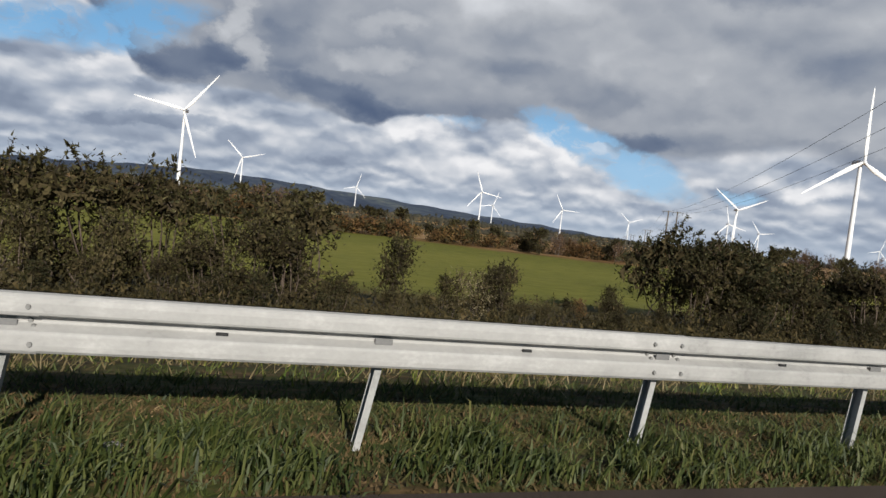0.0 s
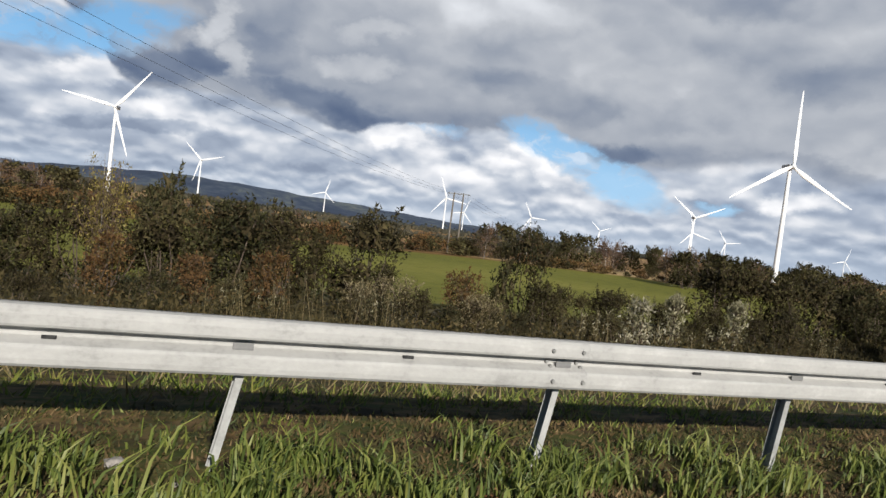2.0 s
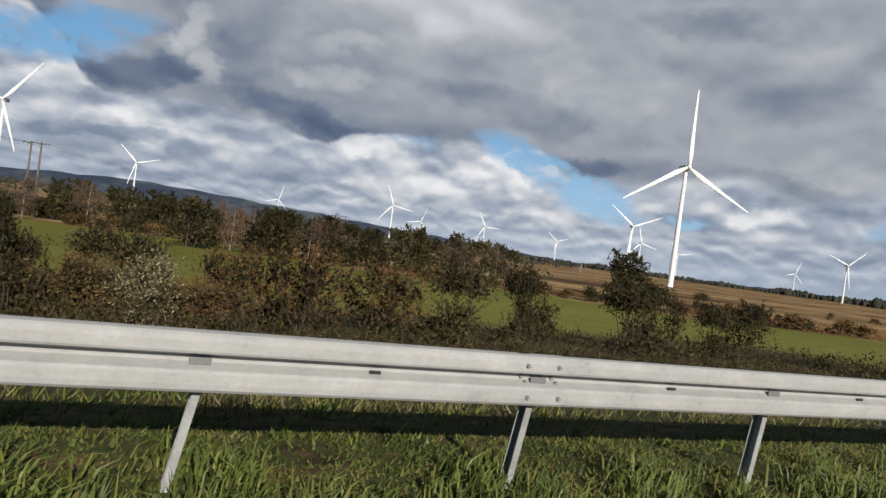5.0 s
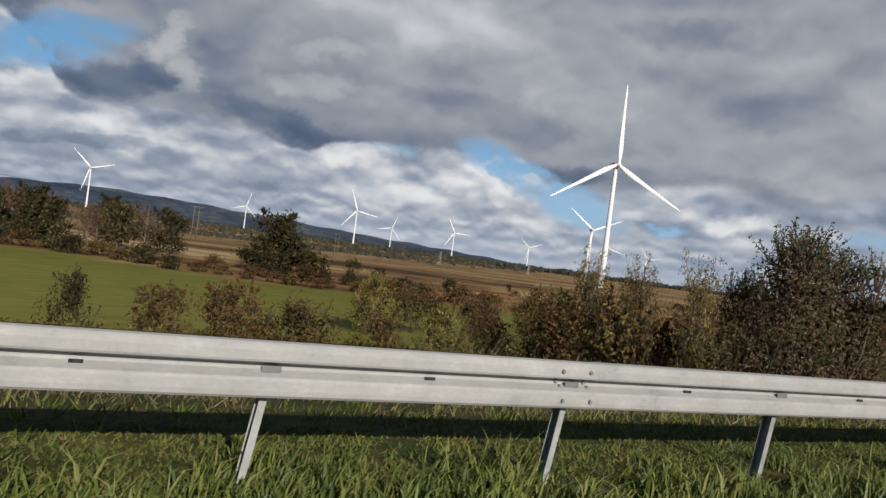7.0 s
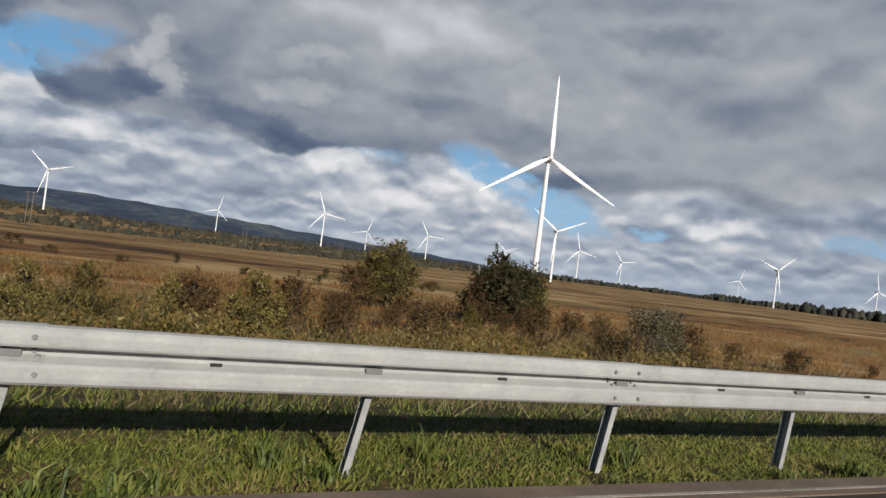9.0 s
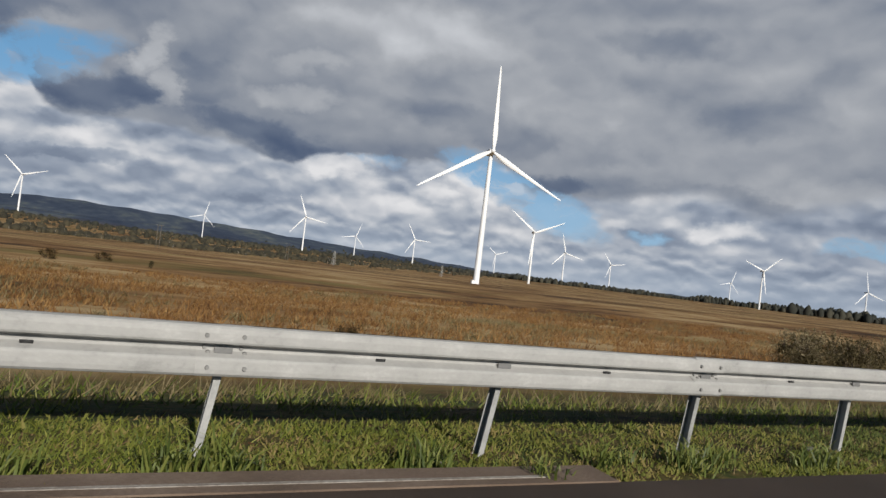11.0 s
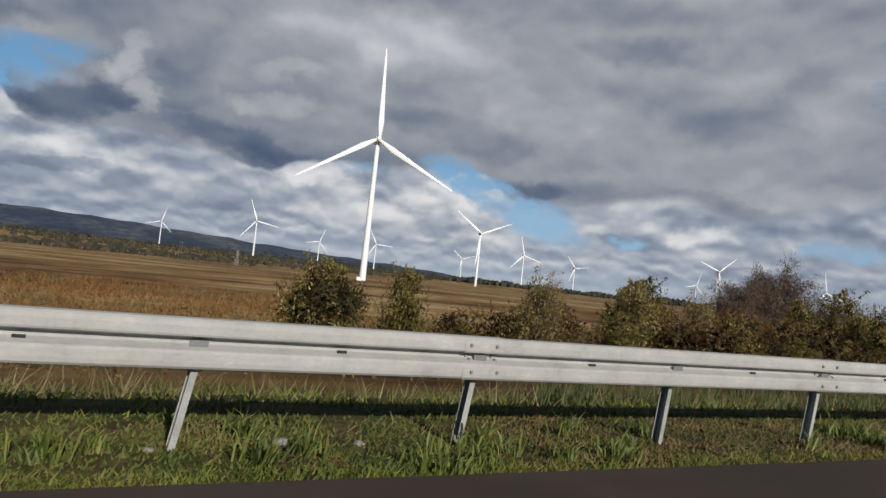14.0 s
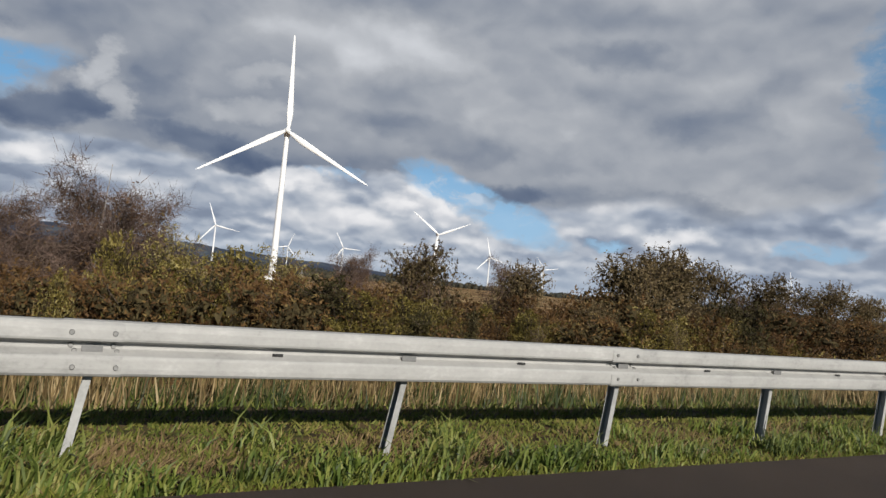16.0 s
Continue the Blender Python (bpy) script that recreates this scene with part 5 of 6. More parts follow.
plant("rust_b", 173.0, 8.0, 0.7, 1.1), plant("rust_b", 174.0, 7.4, 1.0, 1.1), plant("rust", 174.8, 6.6, 0.8, 0.8), plant("gold", 173.6, 8.6, 0.9)
plant("young", 173.6, 7.8, 2.1, 0.6), plant("young", 174.2, 6.7, 2.1, 0.6), plant("young", 174.8, 5.9, 2.2, 0.6)
plant("plum", 175.9, 4.9, 2.45, 1.05), plant("plum", 176.8, 4.6, 2.2, 1.05), plant("plum", 177.5, 4.4, 1.45, 0.9), plant("plum", 175.3, 5.4, 1.6, 0.8)
plant("poplar", 186.4, 4.6, 1.7, 0.8), plant("poplar", 185.7, 5.2, 1.2, 0.8), plant("poplar", 185.1, 5.8, 0.8, 0.8), plant("gold", 180.6, 9, 0.2, 0.7)
row(["rust", "rust_b", "hedge_b"], 188, 210, 2.2, 11.5, 1.2, -1.0, 0.15, 0.8)
plant("thorn_b", 205.7, 19.7, 0.1, 0.8), plant("hedge_b", 200.3, 18.8, -0.4, 0.8)
row(["gold", "rust_b", "gold", "gold"], 210.5, 219, 1.3, 14.5, 1.2, 0.2, 0.35)
row(["gold", "rust_b"], 218.5, 224, 1.8, 17, 1.2, 0.15, 0.3)
plant("gold", 231.6, 46.4, 2.3, 1.2), plant("young", 231.0, 45, 2.9, 1.6), plant("gold", 229.6, 45, 1.4, 1.3), plant("rust_b", 228.0, 44, 0.2, 1.3), plant("thorn", 236.9, 38.5, 2.5, 1.2), plant("thorn_b", 239.4, 39.0, 1.7, 1.3), plant("thorn_b", 235.2, 37.5, 1.2, 1.2), plant("gold", 241.0, 40, 0.8, 1.2), plant("rust_b", 235.0, 37, 0.6), plant("hedge", 242.5, 44.5, 1.8)
row(["rust_b", "gold", "rust_b"], 224, 246, 2.0, 28, 3, -1.0, 0.3, 1.2)
plant("pale", 229.6, 15, 0.5, 1.0), plant("pale", 231.0, 15.4, 0.5, 1.0), plant("rust", 227.4, 14, -0.2), plant("rust_b", 231.8, 15, 0.1), plant("rust_b", 229.8, 12.6, -0.4), plant("rust_b", 226.4, 17, 0.1), plant("rust_b", 236.4, 17, -0.6), plant("rust", 243.0, 19, -0.8)
row(["rust", "pale_low", "rust_b"], 248, 276, 6.0, 15, 2.5, -1.15, 0.15, 0.9)
row(["pale_low"], 285, 301, 1.0, 14.5, 1.8, 0.2, 0.3, 0.95)
row(["rust", "pale_low"], 300, 330, 6.0, 14, 2.0, -1.1, 0.15, 0.8)
plant("hedge", 335.4, 14, 0.8), plant("gold", 337.6, 14.5, 1.3, 0.7), plant("young", 341.8, 13.6, 2.0, 0.9)
row(["rust", "rust_b", "gold", "hedge_b", "gold"], 336, 402, 1.7, 14.5, 1.8, 0.3, 0.65, 1.05)
row(["rust", "gold", "rust_b", "gold"], 342, 402, 2.6, 19, 2.0, 0.45, 0.6)
plant("young", 347.6, 16, 2.0, 1.0), plant("young", 353.2, 18, 2.0, 1.0), plant("gold", 349.4, 18, 1.6, 0.8), plant("gold", 358.4, 26.4, 2.3), plant("gold", 364.0, 18.1, 2.6, 0.95), plant("gold", 361.4, 18.6, 1.8), plant("gold", 363.0, 15.4, 1.9, 0.9), plant("gold", 376.8, 16.5, 1.6, 0.6), plant("gold", 380.6, 19, 1.6, 1.0), plant("gold", 378.6, 16.5, 1.1, 1.1), plant("brown_tree", 388.4, 20.5, 2.4, 1.0), plant("brown_tree", 393.6, 22, 2.2, 1.0), plant("gold", 348.1, 16, 1.7, 1.0), plant("gold", 335.0, 14.4, 1.3, 0.9)
row(["rust", "hedge", "rust_b", "brown_tree"], 364, 404, 2.3, 21, 1.5, 0.7, 0.3, 1.1)
row(["rust_b", "rust", "gold"], 376, 406, 1.5, 15.5, 1.2, 0.25, 0.35, 1.05)
row(["gold", "hedge_b", "gold", "young"], 357, 402, 3.4, 13.2, 0.8, 0.25, 0.5, 0.62)
plant("bare", 376.4, 31.2, 5.5, 0.95), plant("bare", 373.2, 32, 4.2, 0.9), plant("rust_b", 370.0, 30, 0.8, 1.3), plant("bare", 378.4, 33, 4.6, 1.0), plant("young", 379.6, 26, 2.8, 1.1), plant("young", 383.6, 24, 2.2, 1.1)
plant("bare", 406.3, 57, 4.4, 0.9), plant("bare", 398.5, 55, 3.8, 0.9), plant("bare", 413.0, 52, 4.4, 0.9), plant("brown_tree", 400.6, 21, 3.2, 1.1), plant("brown_tree", 404.8, 24, 3.6, 1.1), plant("brown_tree", 418.4, 35.5, 5.3, 1.05), plant("brown_tree", 414.6, 36, 3.6, 1.2), plant("brown_tree", 422.6, 36, 4.6, 1.0)
row(["bare", "brown_tree", "brown_tree"], 425, 480, 4.5, 40, 5, 4.0, 0.7)
row(["rust", "hedge"], 400, 470, 3.0, 24, 4, 1.2, 0.5, 1.1)

# low brown scrub along the far edge of the meadow
for x in np.arange(104, 200, 2.2):
    y = float(np.interp(x, MEADOW_X, MEADOW_Y)) + random.uniform(0, 5)
    plant(random.choice(["far_bush", "far_bush_b"]), float(x), y, float(ground_z(x, y)) + random.uniform(0.9, 2.0), 1.5)

# trees on the far side of the meadow
row(["tree_b", "bare_far", "tree_b"], -70, 40, 5.0, 150, 12, 2.4, 0.9, 1.1)
row(["bare_far", "tree_b"], 2, 20, 2.6, 165, 6, 4.4, 0.6, 1.2)
row(["bare_far", "tree_b", "bare_far"], 40, 78, 3.0, 118, 8, 1.2, 0.8)
row(["far_bush", "far_bush_b"], 10, 104, 1.7, 126, 9, -0.7, 0.6, 1.2)
row(["far_bush", "far_bush_b"], -75, 12, 2.2, 160, 14, 0.2, 0.7, 1.3)
row(["tree", "tree_b", "bare_far"], 98, 152, 2.9, 124, 10, 3.4, 0.8, 0.95)
row(["tree_b", "bare_far", "tree", "tree_b"], 120, 169, 1.9, 92, 5, 2.7, 0.7, 1.0)
plant("tree", 180.2, 77.8, 3.9, 1.25), plant("tree_b", 177.6, 76.5, 1.0, 1.1), plant("far_bush_b", 183.0, 74.5, -0.6, 1.5), plant("far_bush_b", 176.0, 74, -0.9, 1.5), plant("tree", 152.8, 92.6, 3.4), plant("hedge", 183.0, 76, -0.2), plant("hedge", 187.0, 70, -0.6)
row(["far_bush", "far_bush_b"], 172, 200, 3.0, 66, 6, -2.0, 0.3, 1.3)
row(["rust", "hedge_b"], 200, 270, 6.5, 86, 14, -2.3, 0.3, 1.2)


# ---- woods and scrub belts a kilometre and more away ----
def wood(name, label, material, count, along, tall, slim, trunks=0):
    """Many rounded, jagged crowns as one far belt standing on the land; pale birch stems show in front where asked for."""
    vs, fs, n = [], [], 0
    stems = []
    for i in range(count):
        x, y = along()
        z = float(ground_z(x, y)) - 0.5
        hgt = tall * rng.uniform(0.5, 1.25) * (0.8 + 0.35 * float(ripple(x, y, 70, 5.0)))
        r = hgt * slim * rng.uniform(0.6, 1.3)
        a = np.arange(6) * np.pi / 3 + rng.uniform(0, 1)
        rings = [np.stack([x + r * w * rng.uniform(0.65, 1.25, 6) * np.cos(a + t), y + r * w * rng.uniform(0.65, 1.25, 6) * np.sin(a + t), z + hgt * (u + 0.09 * rng.uniform(-1, 1, 6))], 1)
                 for w, u, t in ((0.8, 0.0, 0.0), (1.0, 0.42, 0.4), (0.62, 0.78, 0.8))]
        vs += [*rings, [(x + r * 0.2 * rng.normal(), y, z + hgt)]]
        for q in (0, 6):
            for j in range(6):
                k = (j + 1) % 6
                fs += [(n + q + j, n + q + k, n + q + 6 + j), (n + q + k, n + q + 6 + k, n + q + 6 + j)]
        fs += [(n + 12 + j, n + 12 + (j + 1) % 6, n + 18) for j in range(6)]
        n += 19
        if i < trunks:
            foot = np.array((x + rng.uniform(-1, 1) * r, y - r * 1.3, z))
            stems.append((np.stack([foot, foot + (rng.normal(0, 0.4), 0, hgt * rng.uniform(0.6, 1.0))]), (0.16, 0.06)))
    if stems:
        v, f = tubes(stems, 4)
        tagged(part_np("far_birch_stems", v, f, FAR_STEM), "pale birch stems along the far scrub", "woodland", kind="stuff")
    return tagged(part_np(name, np.concatenate(vs), np.array(fs), material), label, "woodland", kind="stuff")


def belt(xa, ya, xb, yb, deep):
    def at():
        u = rng.random()
        return xa + (xb - xa) * u + rng.normal(0, deep), ya + (yb - ya) * u + rng.normal(0, deep)
    return at


wood("far_conifer_belt", "dark conifer plantation belt across the far edge of the bog", CONIFER, 1000, belt(1010, 1500, 1560, 1270, 22), 13, 0.36)
wood("far_conifer_belt", "dark mixed wood belt beyond the bog", CONIFER, 900, belt(1540, 1290, 2100, 1040, 24), 16, 0.36)
wood("far_wood_clump", "rounded dark wood at the end of the bog", CONIFER, 160, belt(1690, 1090, 1840, 1010, 20), 25, 0.42)
wood("far_conifer_belt", "dark plantation belt on the skyline", CONIFER, 900, belt(1900, 1150, 3400, 1100, 60), 18, 0.4)
wood("far_scrub_belt", "brown scrub and hedges before the hills", SCRUB_FAR, 900, belt(150, 640, 900, 1350, 45), 6, 0.75, 330)
wood("far_scrub_belt", "brown scrub and hedges before the hills", SCRUB_FAR, 900, belt(-260, 480, 420, 760, 40), 5, 0.8, 200)
wood("far_scrub_belt", "brown scrub and hedges before the hills", SCRUB_FAR, 1200, belt(-300, 1100, 1400, 2100, 160), 9, 0.6)
wood("far_wood", "dark woods under the hills", CONIFER, 1300, belt(-900, 2300, 1500, 2700, 200), 12, 0.7)

# ---- verge grass: tufts of bent blades ----
def grass(name, label, material, centres, per, tall, width, spread, lean, category="grass", simple=False, sink=0.02, sprawl=1.0):
    n = len(centres) * per
    c = np.repeat(centres, per, 0)
    size = np.repeat(rng.uniform(0.55, 1.35, len(centres)), per)
    x, y = c[:, 0] + rng.normal(0, spread, n), c[:, 1] + rng.normal(0, spread, n)
    y = np.where((y < -0.80) & (c[:, 1] > -1), -0.80 + 0.2 * (-0.80 - y), y)
    z = ground_z(x, y) - sink
    t = rng.uniform(0, 2 * np.pi, n)
    hgt = tall * size * rng.uniform(0.45, 1.25, n)
    out = hgt * rng.uniform(0.15, 1.15, n) * sprawl
    dx, dy = np.cos(t) * out + lean * hgt, np.sin(t) * out
    w = width * rng.uniform(0.6, 1.4, n)
    turn = rng.uniform(-0.9, 0.9, n)
    px, py = np.cos(turn) * w, np.sin(turn) * w
    base, mid, tip = np.stack([x, y, z], 1), np.stack([x + dx * 0.35, y + dy * 0.35, z + hgt * 0.66], 1), np.stack([x + dx, y + dy, z + hgt * rng.uniform(0.6, 1.05, n)], 1)
    s = np.stack([px, py, px * 0], 1)
    if simple:
        v = np.stack([base - s, base + s, tip], 1).reshape(-1, 3)
        return tagged(part_np(name, v, np.arange(n * 3).reshape(-1, 3), material), label, category, kind="stuff")
    v = np.stack([base - s, base + s, mid + s * 0.8, mid - s * 0.8, tip], 1).reshape(-1, 3)
    i = np.arange(n)[:, None] * 5
    f = np.concatenate([i + (0, 1, 2), i + (0, 2, 3), i + (3, 2, 4)], 1).reshape(-1, 3)
    return tagged(part_np(name, v, f, material), label, category, kind="stuff")


def weeds(name, label, material, count, x0, x1, y0, y1, tall, size, seed):
    """Leafy stalks standing in uneven drifts: most leaves near the top of the growth."""
    x, y = rng.uniform(x0, x1, count), rng.uniform(y0, y1, count)
    drift_h = np.clip(0.55 + 0.45 * ripple(x, y, 2.4, seed) + 0.25 * ripple(x, y, 0.7, seed + 3), 0.12, 1.2)
    z = ground_z(x, y) + tall * drift_h * rng.uniform(0, 1, count) ** 0.55
    v, f = leaves(np.stack([x, y, z], 1), 0.02, 1, size)
    return tagged(part_np(name, v, f, material), label, "weeds", kind="stuff")


def litter(label, material, spots, size):
    """Fallen leaves and bits lying on the soil."""
    z = ground_z(spots[:, 0], spots[:, 1]) + rng.uniform(0.0, 0.035, len(spots))
    v, f = leaves(np.column_stack([spots, z]), 0.02, 3, size, 0.9)
    return tagged(part_np("leaf_litter", v, f, material), label, "leaf litter", kind="stuff")


LUSH_X = [-20, 44, 46, 53, 56, 66, 70, 92, 96, 148, 152, 198, 201, 222, 226, 244, 250, 330, 338, 350, 354, 376, 382, 430]
LUSH = [0.8, 0.8, 0.8, 0.7, 0.10, 0.15, 0.42, 0.4, 0.7, 0.7, 1.0, 1.0, 0.3, 0.35, 0.45, 0.5, 0.5, 0.4, 0.50, 0.5, 0.6, 0.6, 0.45, 0.45]


def scatter(count, x0, x1, y0, y1, bare=0.0, seed=1.0, size=0.9, lush=0):
    """Places for tufts, gathered in patches; lush 1 follows the green stretches of the verge, -1 the bare ones."""
    x, y = rng.uniform(x0, x1, count), rng.uniform(y0, y1, count)
    keep = (ripple(x, y, size, seed) > bare) & ~((np.abs(x - 93.43) < 1.05) & (y < 0.8)) & ~((x > 210.8) & (x < 262) & (y < -0.44))
    if lush == 2:
        keep &= rng.random(count) < np.interp(x, VERDURE_X, VERDURE)
    elif lush:
        share = np.interp(x, LUSH_X, LUSH)
        keep &= rng.random(count) < (share if lush > 0 else 1.05 - share)
    return np.stack([x, y], 1)[keep]


def off_meadow(spots):
    """Keeps the tussocks of the bog out of the mown meadow."""
    return spots[spots[:, 1] > np.interp(spots[:, 0], MEADOW_X, MEADOW_Y) - 2]


# up to x = 44 the grass colour is darkened in place of cloud shade
grass("verge_grass", "dark green verge grass in broad-bladed tufts", GRASS_DEEP, scatter(2300, -8, 44, -0.70, 0.45, -0.2, lush=1, size=0.5), 24, 0.18, 0.0072, 0.085, 0.25)
grass("verge_grass", "green verge grass in broad-bladed tufts", GRASS_BROAD, scatter(6500, 44, 200, -0.68, 0.45, -0.1, lush=1, size=0.5), 25, 0.195, 0.0072, 0.085, 0.25)
grass("verge_grass", "green verge grass in separate broad-bladed clumps", GRASS_BROAD, scatter(6800, 200, 396, -0.66, 0.40, 0.22, lush=1, size=0.42), 32, 0.20, 0.0075, 0.065, 0.2)
grass("short_grass", "short thick dark verge grass", GRASS_DEEP, scatter(8000, -8, 44, -0.78, 1.9, -0.9, 2.0, 0.55, lush=2), 13, 0.080, 0.0080, 0.11, 0.1, simple=True)
grass("turf", "brown and olive mossy turf on the verge, darkened as if under cloud", TURF_CLOUD_SHADE, scatter(12500, -8, 112, -0.77, 1.3, -2.0), 13, 0.045, 0.0105, 0.10, 0.1, simple=True, sink=0.0)
grass("turf", "green mossy turf on the verge", TURF_GREEN, scatter(10000, 112, 208, -0.77, 1.3, -2.0), 13, 0.045, 0.0105, 0.10, 0.1, simple=True, sink=0.0)
grass("turf", "sunny yellow-green turf on the verge", TURF_LIGHT, scatter(5900, 208, 266, -0.77, 1.1, -2.0), 13, 0.045, 0.0105, 0.10, 0.1, simple=True, sink=0.0)
grass("turf", "green and tan mossy turf on the verge", TURF_GREEN, scatter(6700, 266, 332, -0.77, 1.1, -2.0), 13, 0.045, 0.0105, 0.10, 0.1, simple=True, sink=0.0)
grass("turf", "tan and olive mossy turf on the verge", TURF_BROWN, scatter(3000, 332, 354, -0.77, 1.3, -2.0), 13, 0.045, 0.0105, 0.10, 0.1, simple=True, sink=0.0)
grass("turf", "sunny green and tan turf on the verge", TURF_LIGHT, scatter(5300, 354, 399, -0.77, 1.7, -2.0), 13, 0.050, 0.0105, 0.10, 0.1, simple=True, sink=0.0)
grass("verge_grass", "bright green grass in bent broad-bladed clumps", GRASS_LUSH, scatter(3200, 336, 398, -0.70, 0.5, 0.15, 3.0, 0.5), 26, 0.15, 0.0078, 0.09, 0.25)
grass("short_grass", "short thick verge grass", GRASS, scatter(12000, 44, 396, -0.78, 1.2, -0.2, 2.0, 0.55, lush=2), 12, 0.065, 0.0075, 0.11, 0.1, simple=True)
grass("short_grass", "lime-green turf along the edge of the asphalt", GRASS_LIME, scatter(9500, 264, 399, -0.79, -0.52, -0.9, 5.0, 0.7), 9, 0.062, 0.0070, 0.06, 0.1, simple=True)
grass("short_grass", "bright yellow-green turf under the rail", GRASS_LIME, scatter(9000, 203, 262, -0.46, 0.9, -0.2, 5.0, 0.7), 10, 0.07, 0.0075, 0.09, 0.1, simple=True)
grass("short_grass", "short dark grass behind the safety rail", GRASS_DEEP, scatter(1300, -8, 44, 1.0, 2.8, -1.5, 2.0), 9, 0.12, 0.011, 0.14, 0.1, simple=True)
grass("short_grass", "short thick grass behind the safety rail", GRASS, scatter(7700, 44, 396, 1.0, 2.8, -1.5, 2.0), 9, 0.12, 0.011, 0.14, 0.1, simple=True)
grass("dry_grass", "tall golden reeds behind the safety rail", REED, scatter(3600, 346, 404, 2.5, 4.6, 0.05, 2.0, 1.3), 8, 0.64, 0.010, 0.13, 0.03, simple=True, sprawl=0.22)
grass("bank_grass", "dark rough grass standing behind the safety rail", GRASS_DEEP, scatter(1700, 334, 404, 2.3, 4.6, -1.2, 8.0), 9, 0.42, 0.012, 0.15, 0.1, simple=True, sprawl=0.4)
grass("dead_grass", "flattened dead grass and litter in the verge", DEAD_MAT, scatter(38000, -8, 405, -0.76, 1.6, 0.0, 7.0, 0.6, lush=-1), 11, 0.045, 0.0065, 0.11, 0.6, simple=True, sink=0.005)
litter("fallen red-brown leaves on the verge", LEAF_LITTER, scatter(9000, -8, 110, -0.7, 0.5, 0.25, 8.0, 0.8), 0.016)
litter("fallen brown leaves and bits on the verge", LEAF_LITTER, scatter(12000, 196, 396, -0.7, 0.5, 0.3, 8.0, 0.9), 0.016)
grass("dead_grass", "flattened tan grass and moss on bare soil", DEAD_MAT, scatter(6500, 55, 112, -0.7, 0.8, -0.1, 4.0, 0.7), 12, 0.040, 0.0065, 0.12, 0.6, simple=True, sink=0.0)
grass("dry_grass", "tall dry grass on the bank below the rail", STRAW, scatter(5200, -14, 425, 1.7, 5.4, -0.8, 9.0), 9, 0.30, 0.009, 0.16, 0.2, simple=True)
grass("bank_grass", "rough green grass on the bank below the rail", GRASS, scatter(3600, -14, 425, 1.7, 6.0, -0.5, 4.0), 8, 0.26, 0.010, 0.16, 0.2, simple=True)
weeds("bank_undergrowth", "brown-green dock, bramble and weeds under the hedge", LEAF_BANK, 75000, -20, 148, 8, 20, 1.0, 0.085, 6.0)
grass("stalks", "dead brown stalks among the weeds under the hedge", BANK_SCRUB, scatter(1500, -20, 148, 8, 20, -0.5, 6.0, 3.0), 8, 0.75, 0.018, 0.35, 0.05, simple=True)
weeds("bank_undergrowth", "olive, gold and russet weeds on the bank", LEAF_WEED, 22000, 203, 216, 9, 19, 1.0, 0.080, 2.0)
weeds("bank_undergrowth", "straw and olive weeds standing tall beside the rail", LEAF_WEED, 15000, 187.6, 193.6, 6.4, 9.6, 1.75, 0.065, 5.0)
weeds("bank_undergrowth", "tall olive-gold weeds on the bank", LEAF_WEED, 26000, 208, 229, 9, 18, 1.25, 0.080, 4.0)
weeds("bank_undergrowth", "low rust-brown weeds on the bank", LEAF_RUST, 16000, 229, 330, 8, 15, 0.5, 0.080, 6.0)
weeds("bank_undergrowth", "russet undergrowth on the bank", LEAF_RUST, 48000, 325, 430, 9, 22, 1.35, 0.085, 6.0)
weeds("bank_undergrowth", "yellow-green sallow shoots in the undergrowth", LEAF_GOLD, 9000, 345, 420, 9, 16, 1.4, 0.085, 9.0)
weeds("bank_undergrowth", "olive and russet weeds along the meadow fence", LEAF_WEED, 20000, 148, 172, 8, 13.5, 0.75, 0.075, 3.0)
weeds("bank_undergrowth", "gold and russet weeds in front of the thicket", LEAF_WEED, 17000, 170, 186, 7, 13, 1.1, 0.075, 6.0)
grass("stalks", "straw and gold dead stalks on the bank", STRAW, scatter(900, 204, 229, 10, 18, -0.6, 6.0, 2.0), 8, 1.1, 0.011, 0.30, 0.05, simple=True)
grass("stalks", "straw stalks among tall weeds beside the rail", STRAW, scatter(260, 187.6, 193.6, 6.4, 9.6, -0.9, 6.0, 2.0), 9, 1.5, 0.008, 0.25, 0.05, simple=True, sprawl=0.4)
grass("stalks", "golden-brown dead stalks in front of the thicket", STRAW, scatter(700, 171, 185, 8, 13, -0.9, 6.0, 2.0), 9, 1.0, 0.011, 0.30, 0.05, simple=True)
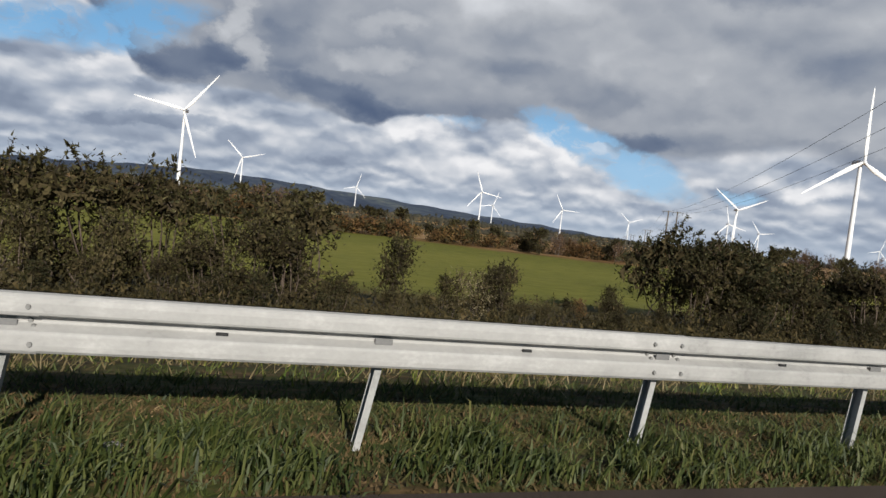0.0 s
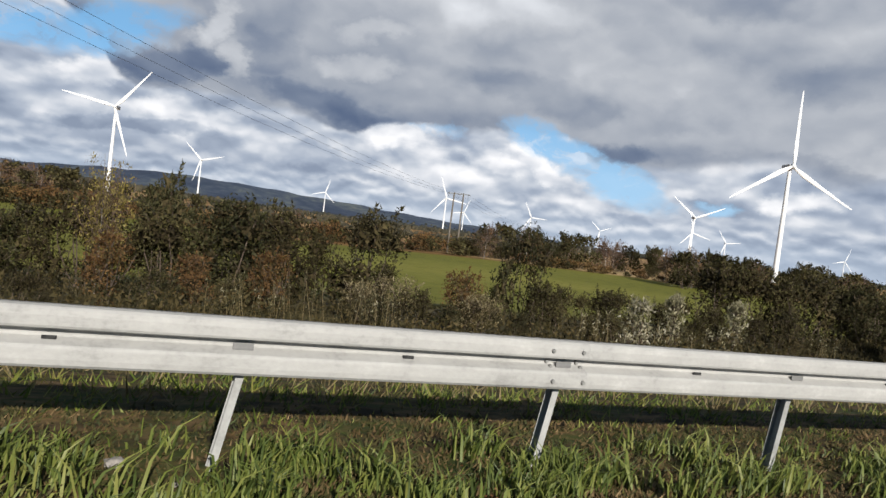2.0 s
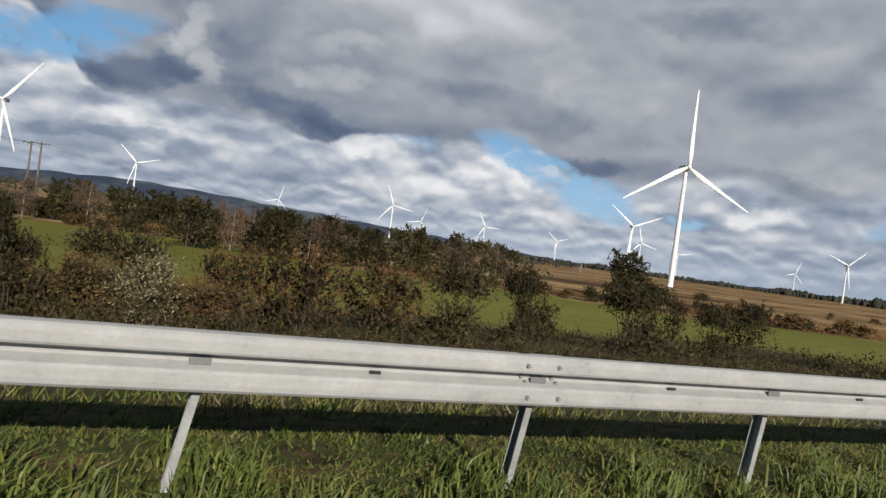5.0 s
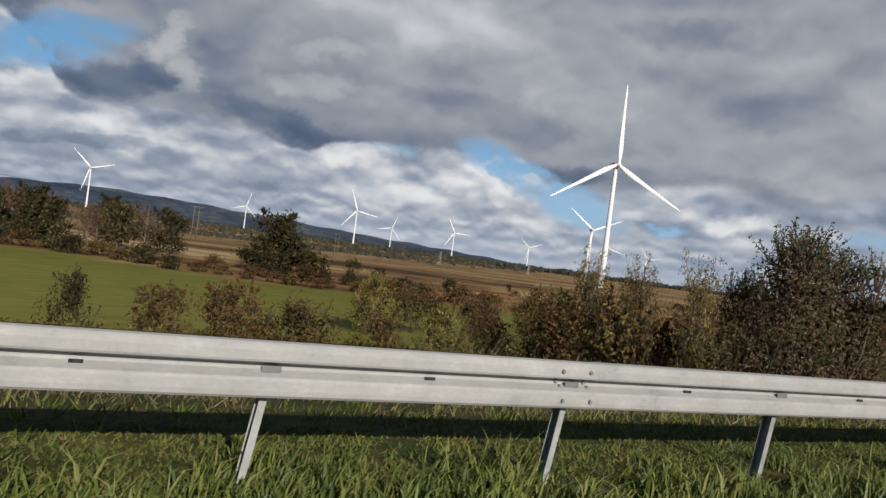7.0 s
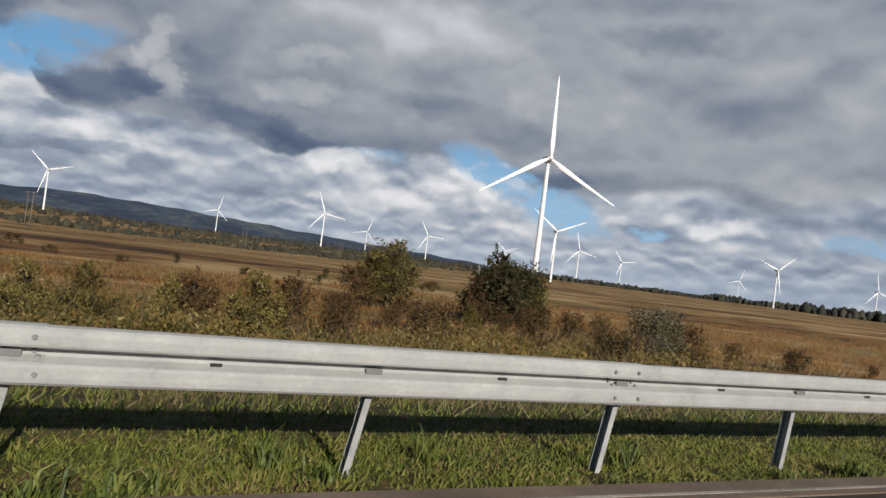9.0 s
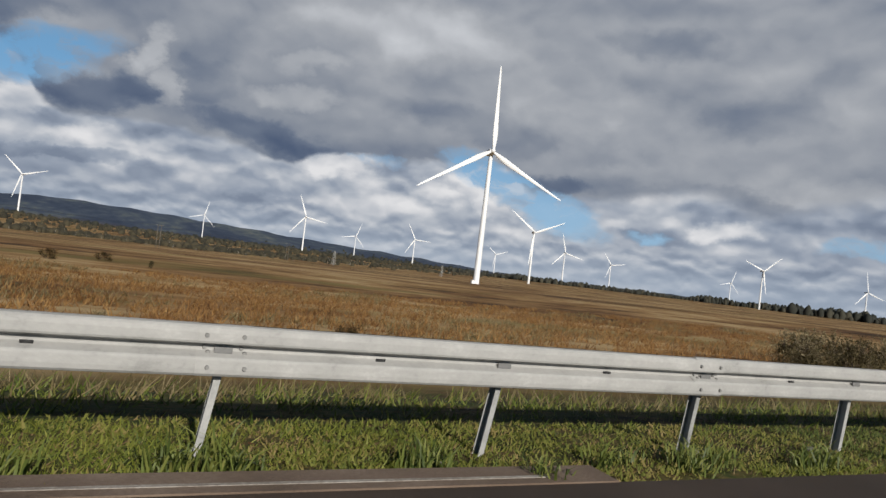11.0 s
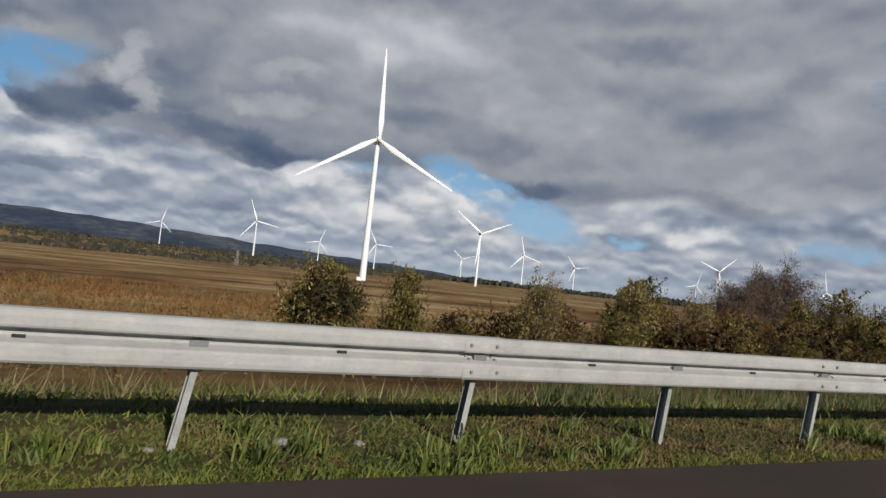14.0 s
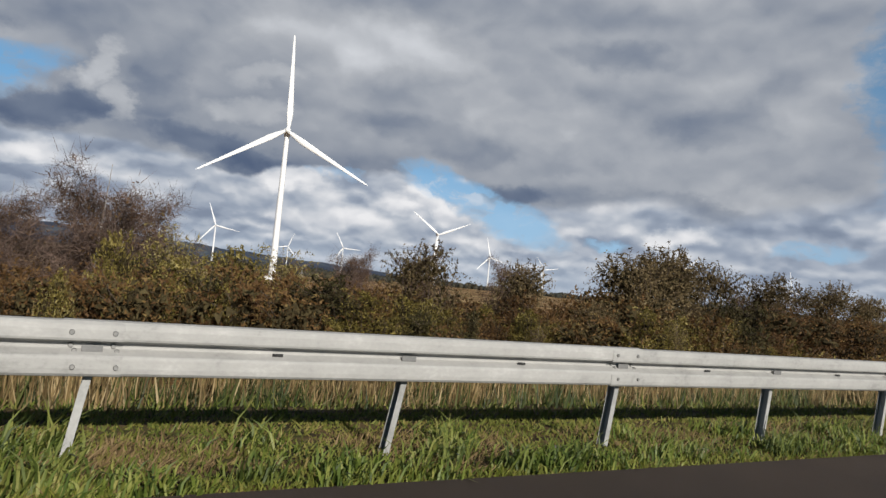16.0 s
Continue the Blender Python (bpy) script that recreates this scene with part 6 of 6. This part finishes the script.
grass("stalks", "pale cream dead stalks in willow scrub", STRAW, scatter(1000, 285, 303, 12, 17, -0.9, 6.0, 2.0), 10, 1.45, 0.012, 0.30, 0.05, simple=True)
grass("bog_tussock", "russet bog grass tussocks beyond the fence", RUST_TUFT, off_meadow(scatter(9000, 186, 350, 14, 75, -0.5, 3.0, 9.0)), 10, 0.5, 0.034, 0.30, 0.1, simple=True)
grass("bog_tussock", "straw-coloured bog grass tussocks", STRAW, off_meadow(scatter(5500, 190, 350, 14, 75, 0.1, 5.0, 11.0)), 10, 0.5, 0.030, 0.30, 0.1, simple=True)
for i in range(46):
    bm = bmesh.new()
    bmesh.ops.create_icosphere(bm, subdivisions=2, radius=random.uniform(0.02, 0.06))
    for v in bm.verts:
        v.co *= random.uniform(0.8, 1.15)
        v.co.z *= 0.6
    x, y = random.uniform(-4, 390), random.uniform(-0.68, 0.2)
    ob = tagged(part("stone", bm, STONE), "small pale stone lying in the grass verge", "stone", "verge stones")
    ob.matrix_basis = pose(x, y, float(ground_z(x, y)) + 0.012, 0, 0, random.uniform(0, 360))
carton = thing("litter", "crushed pale carton lying in the verge under the rail", "litter")
bm = bmesh.new()
box(bm, -0.12, 0.12, -0.03, 0.03, 0.0, 0.03, 0.006)
for v in bm.verts:
    v.co += Vector((random.uniform(-0.012, 0.012), random.uniform(-0.012, 0.012), random.uniform(-0.008, 0.008)))
part("carton", bm, CARD, carton)
carton.matrix_basis = pose(227.5, -0.27, float(ground_z(227.5, -0.27)) + 0.05, 0, 3, 8)

# low russet scrub at the foot of the bank
row(["rust_b", "rust", "gold"], 343, 366, 1.5, 15, 1.2, 0.2, 0.35, 1.05)
grass("dead_grass", "pale flattened dead grass beside the rail posts", DEAD_MAT, scatter(2800, 336, 349, -0.5, 0.7, 0.2, 3.0, 0.6), 10, 0.10, 0.009, 0.12, 0.5, simple=True)
grass("dead_grass", "tan flattened dead grass under the rail", DEAD_MAT, scatter(3600, 370, 388, -0.5, 0.6, 0.0, 5.0, 0.7), 10, 0.085, 0.009, 0.12, 0.5, simple=True)
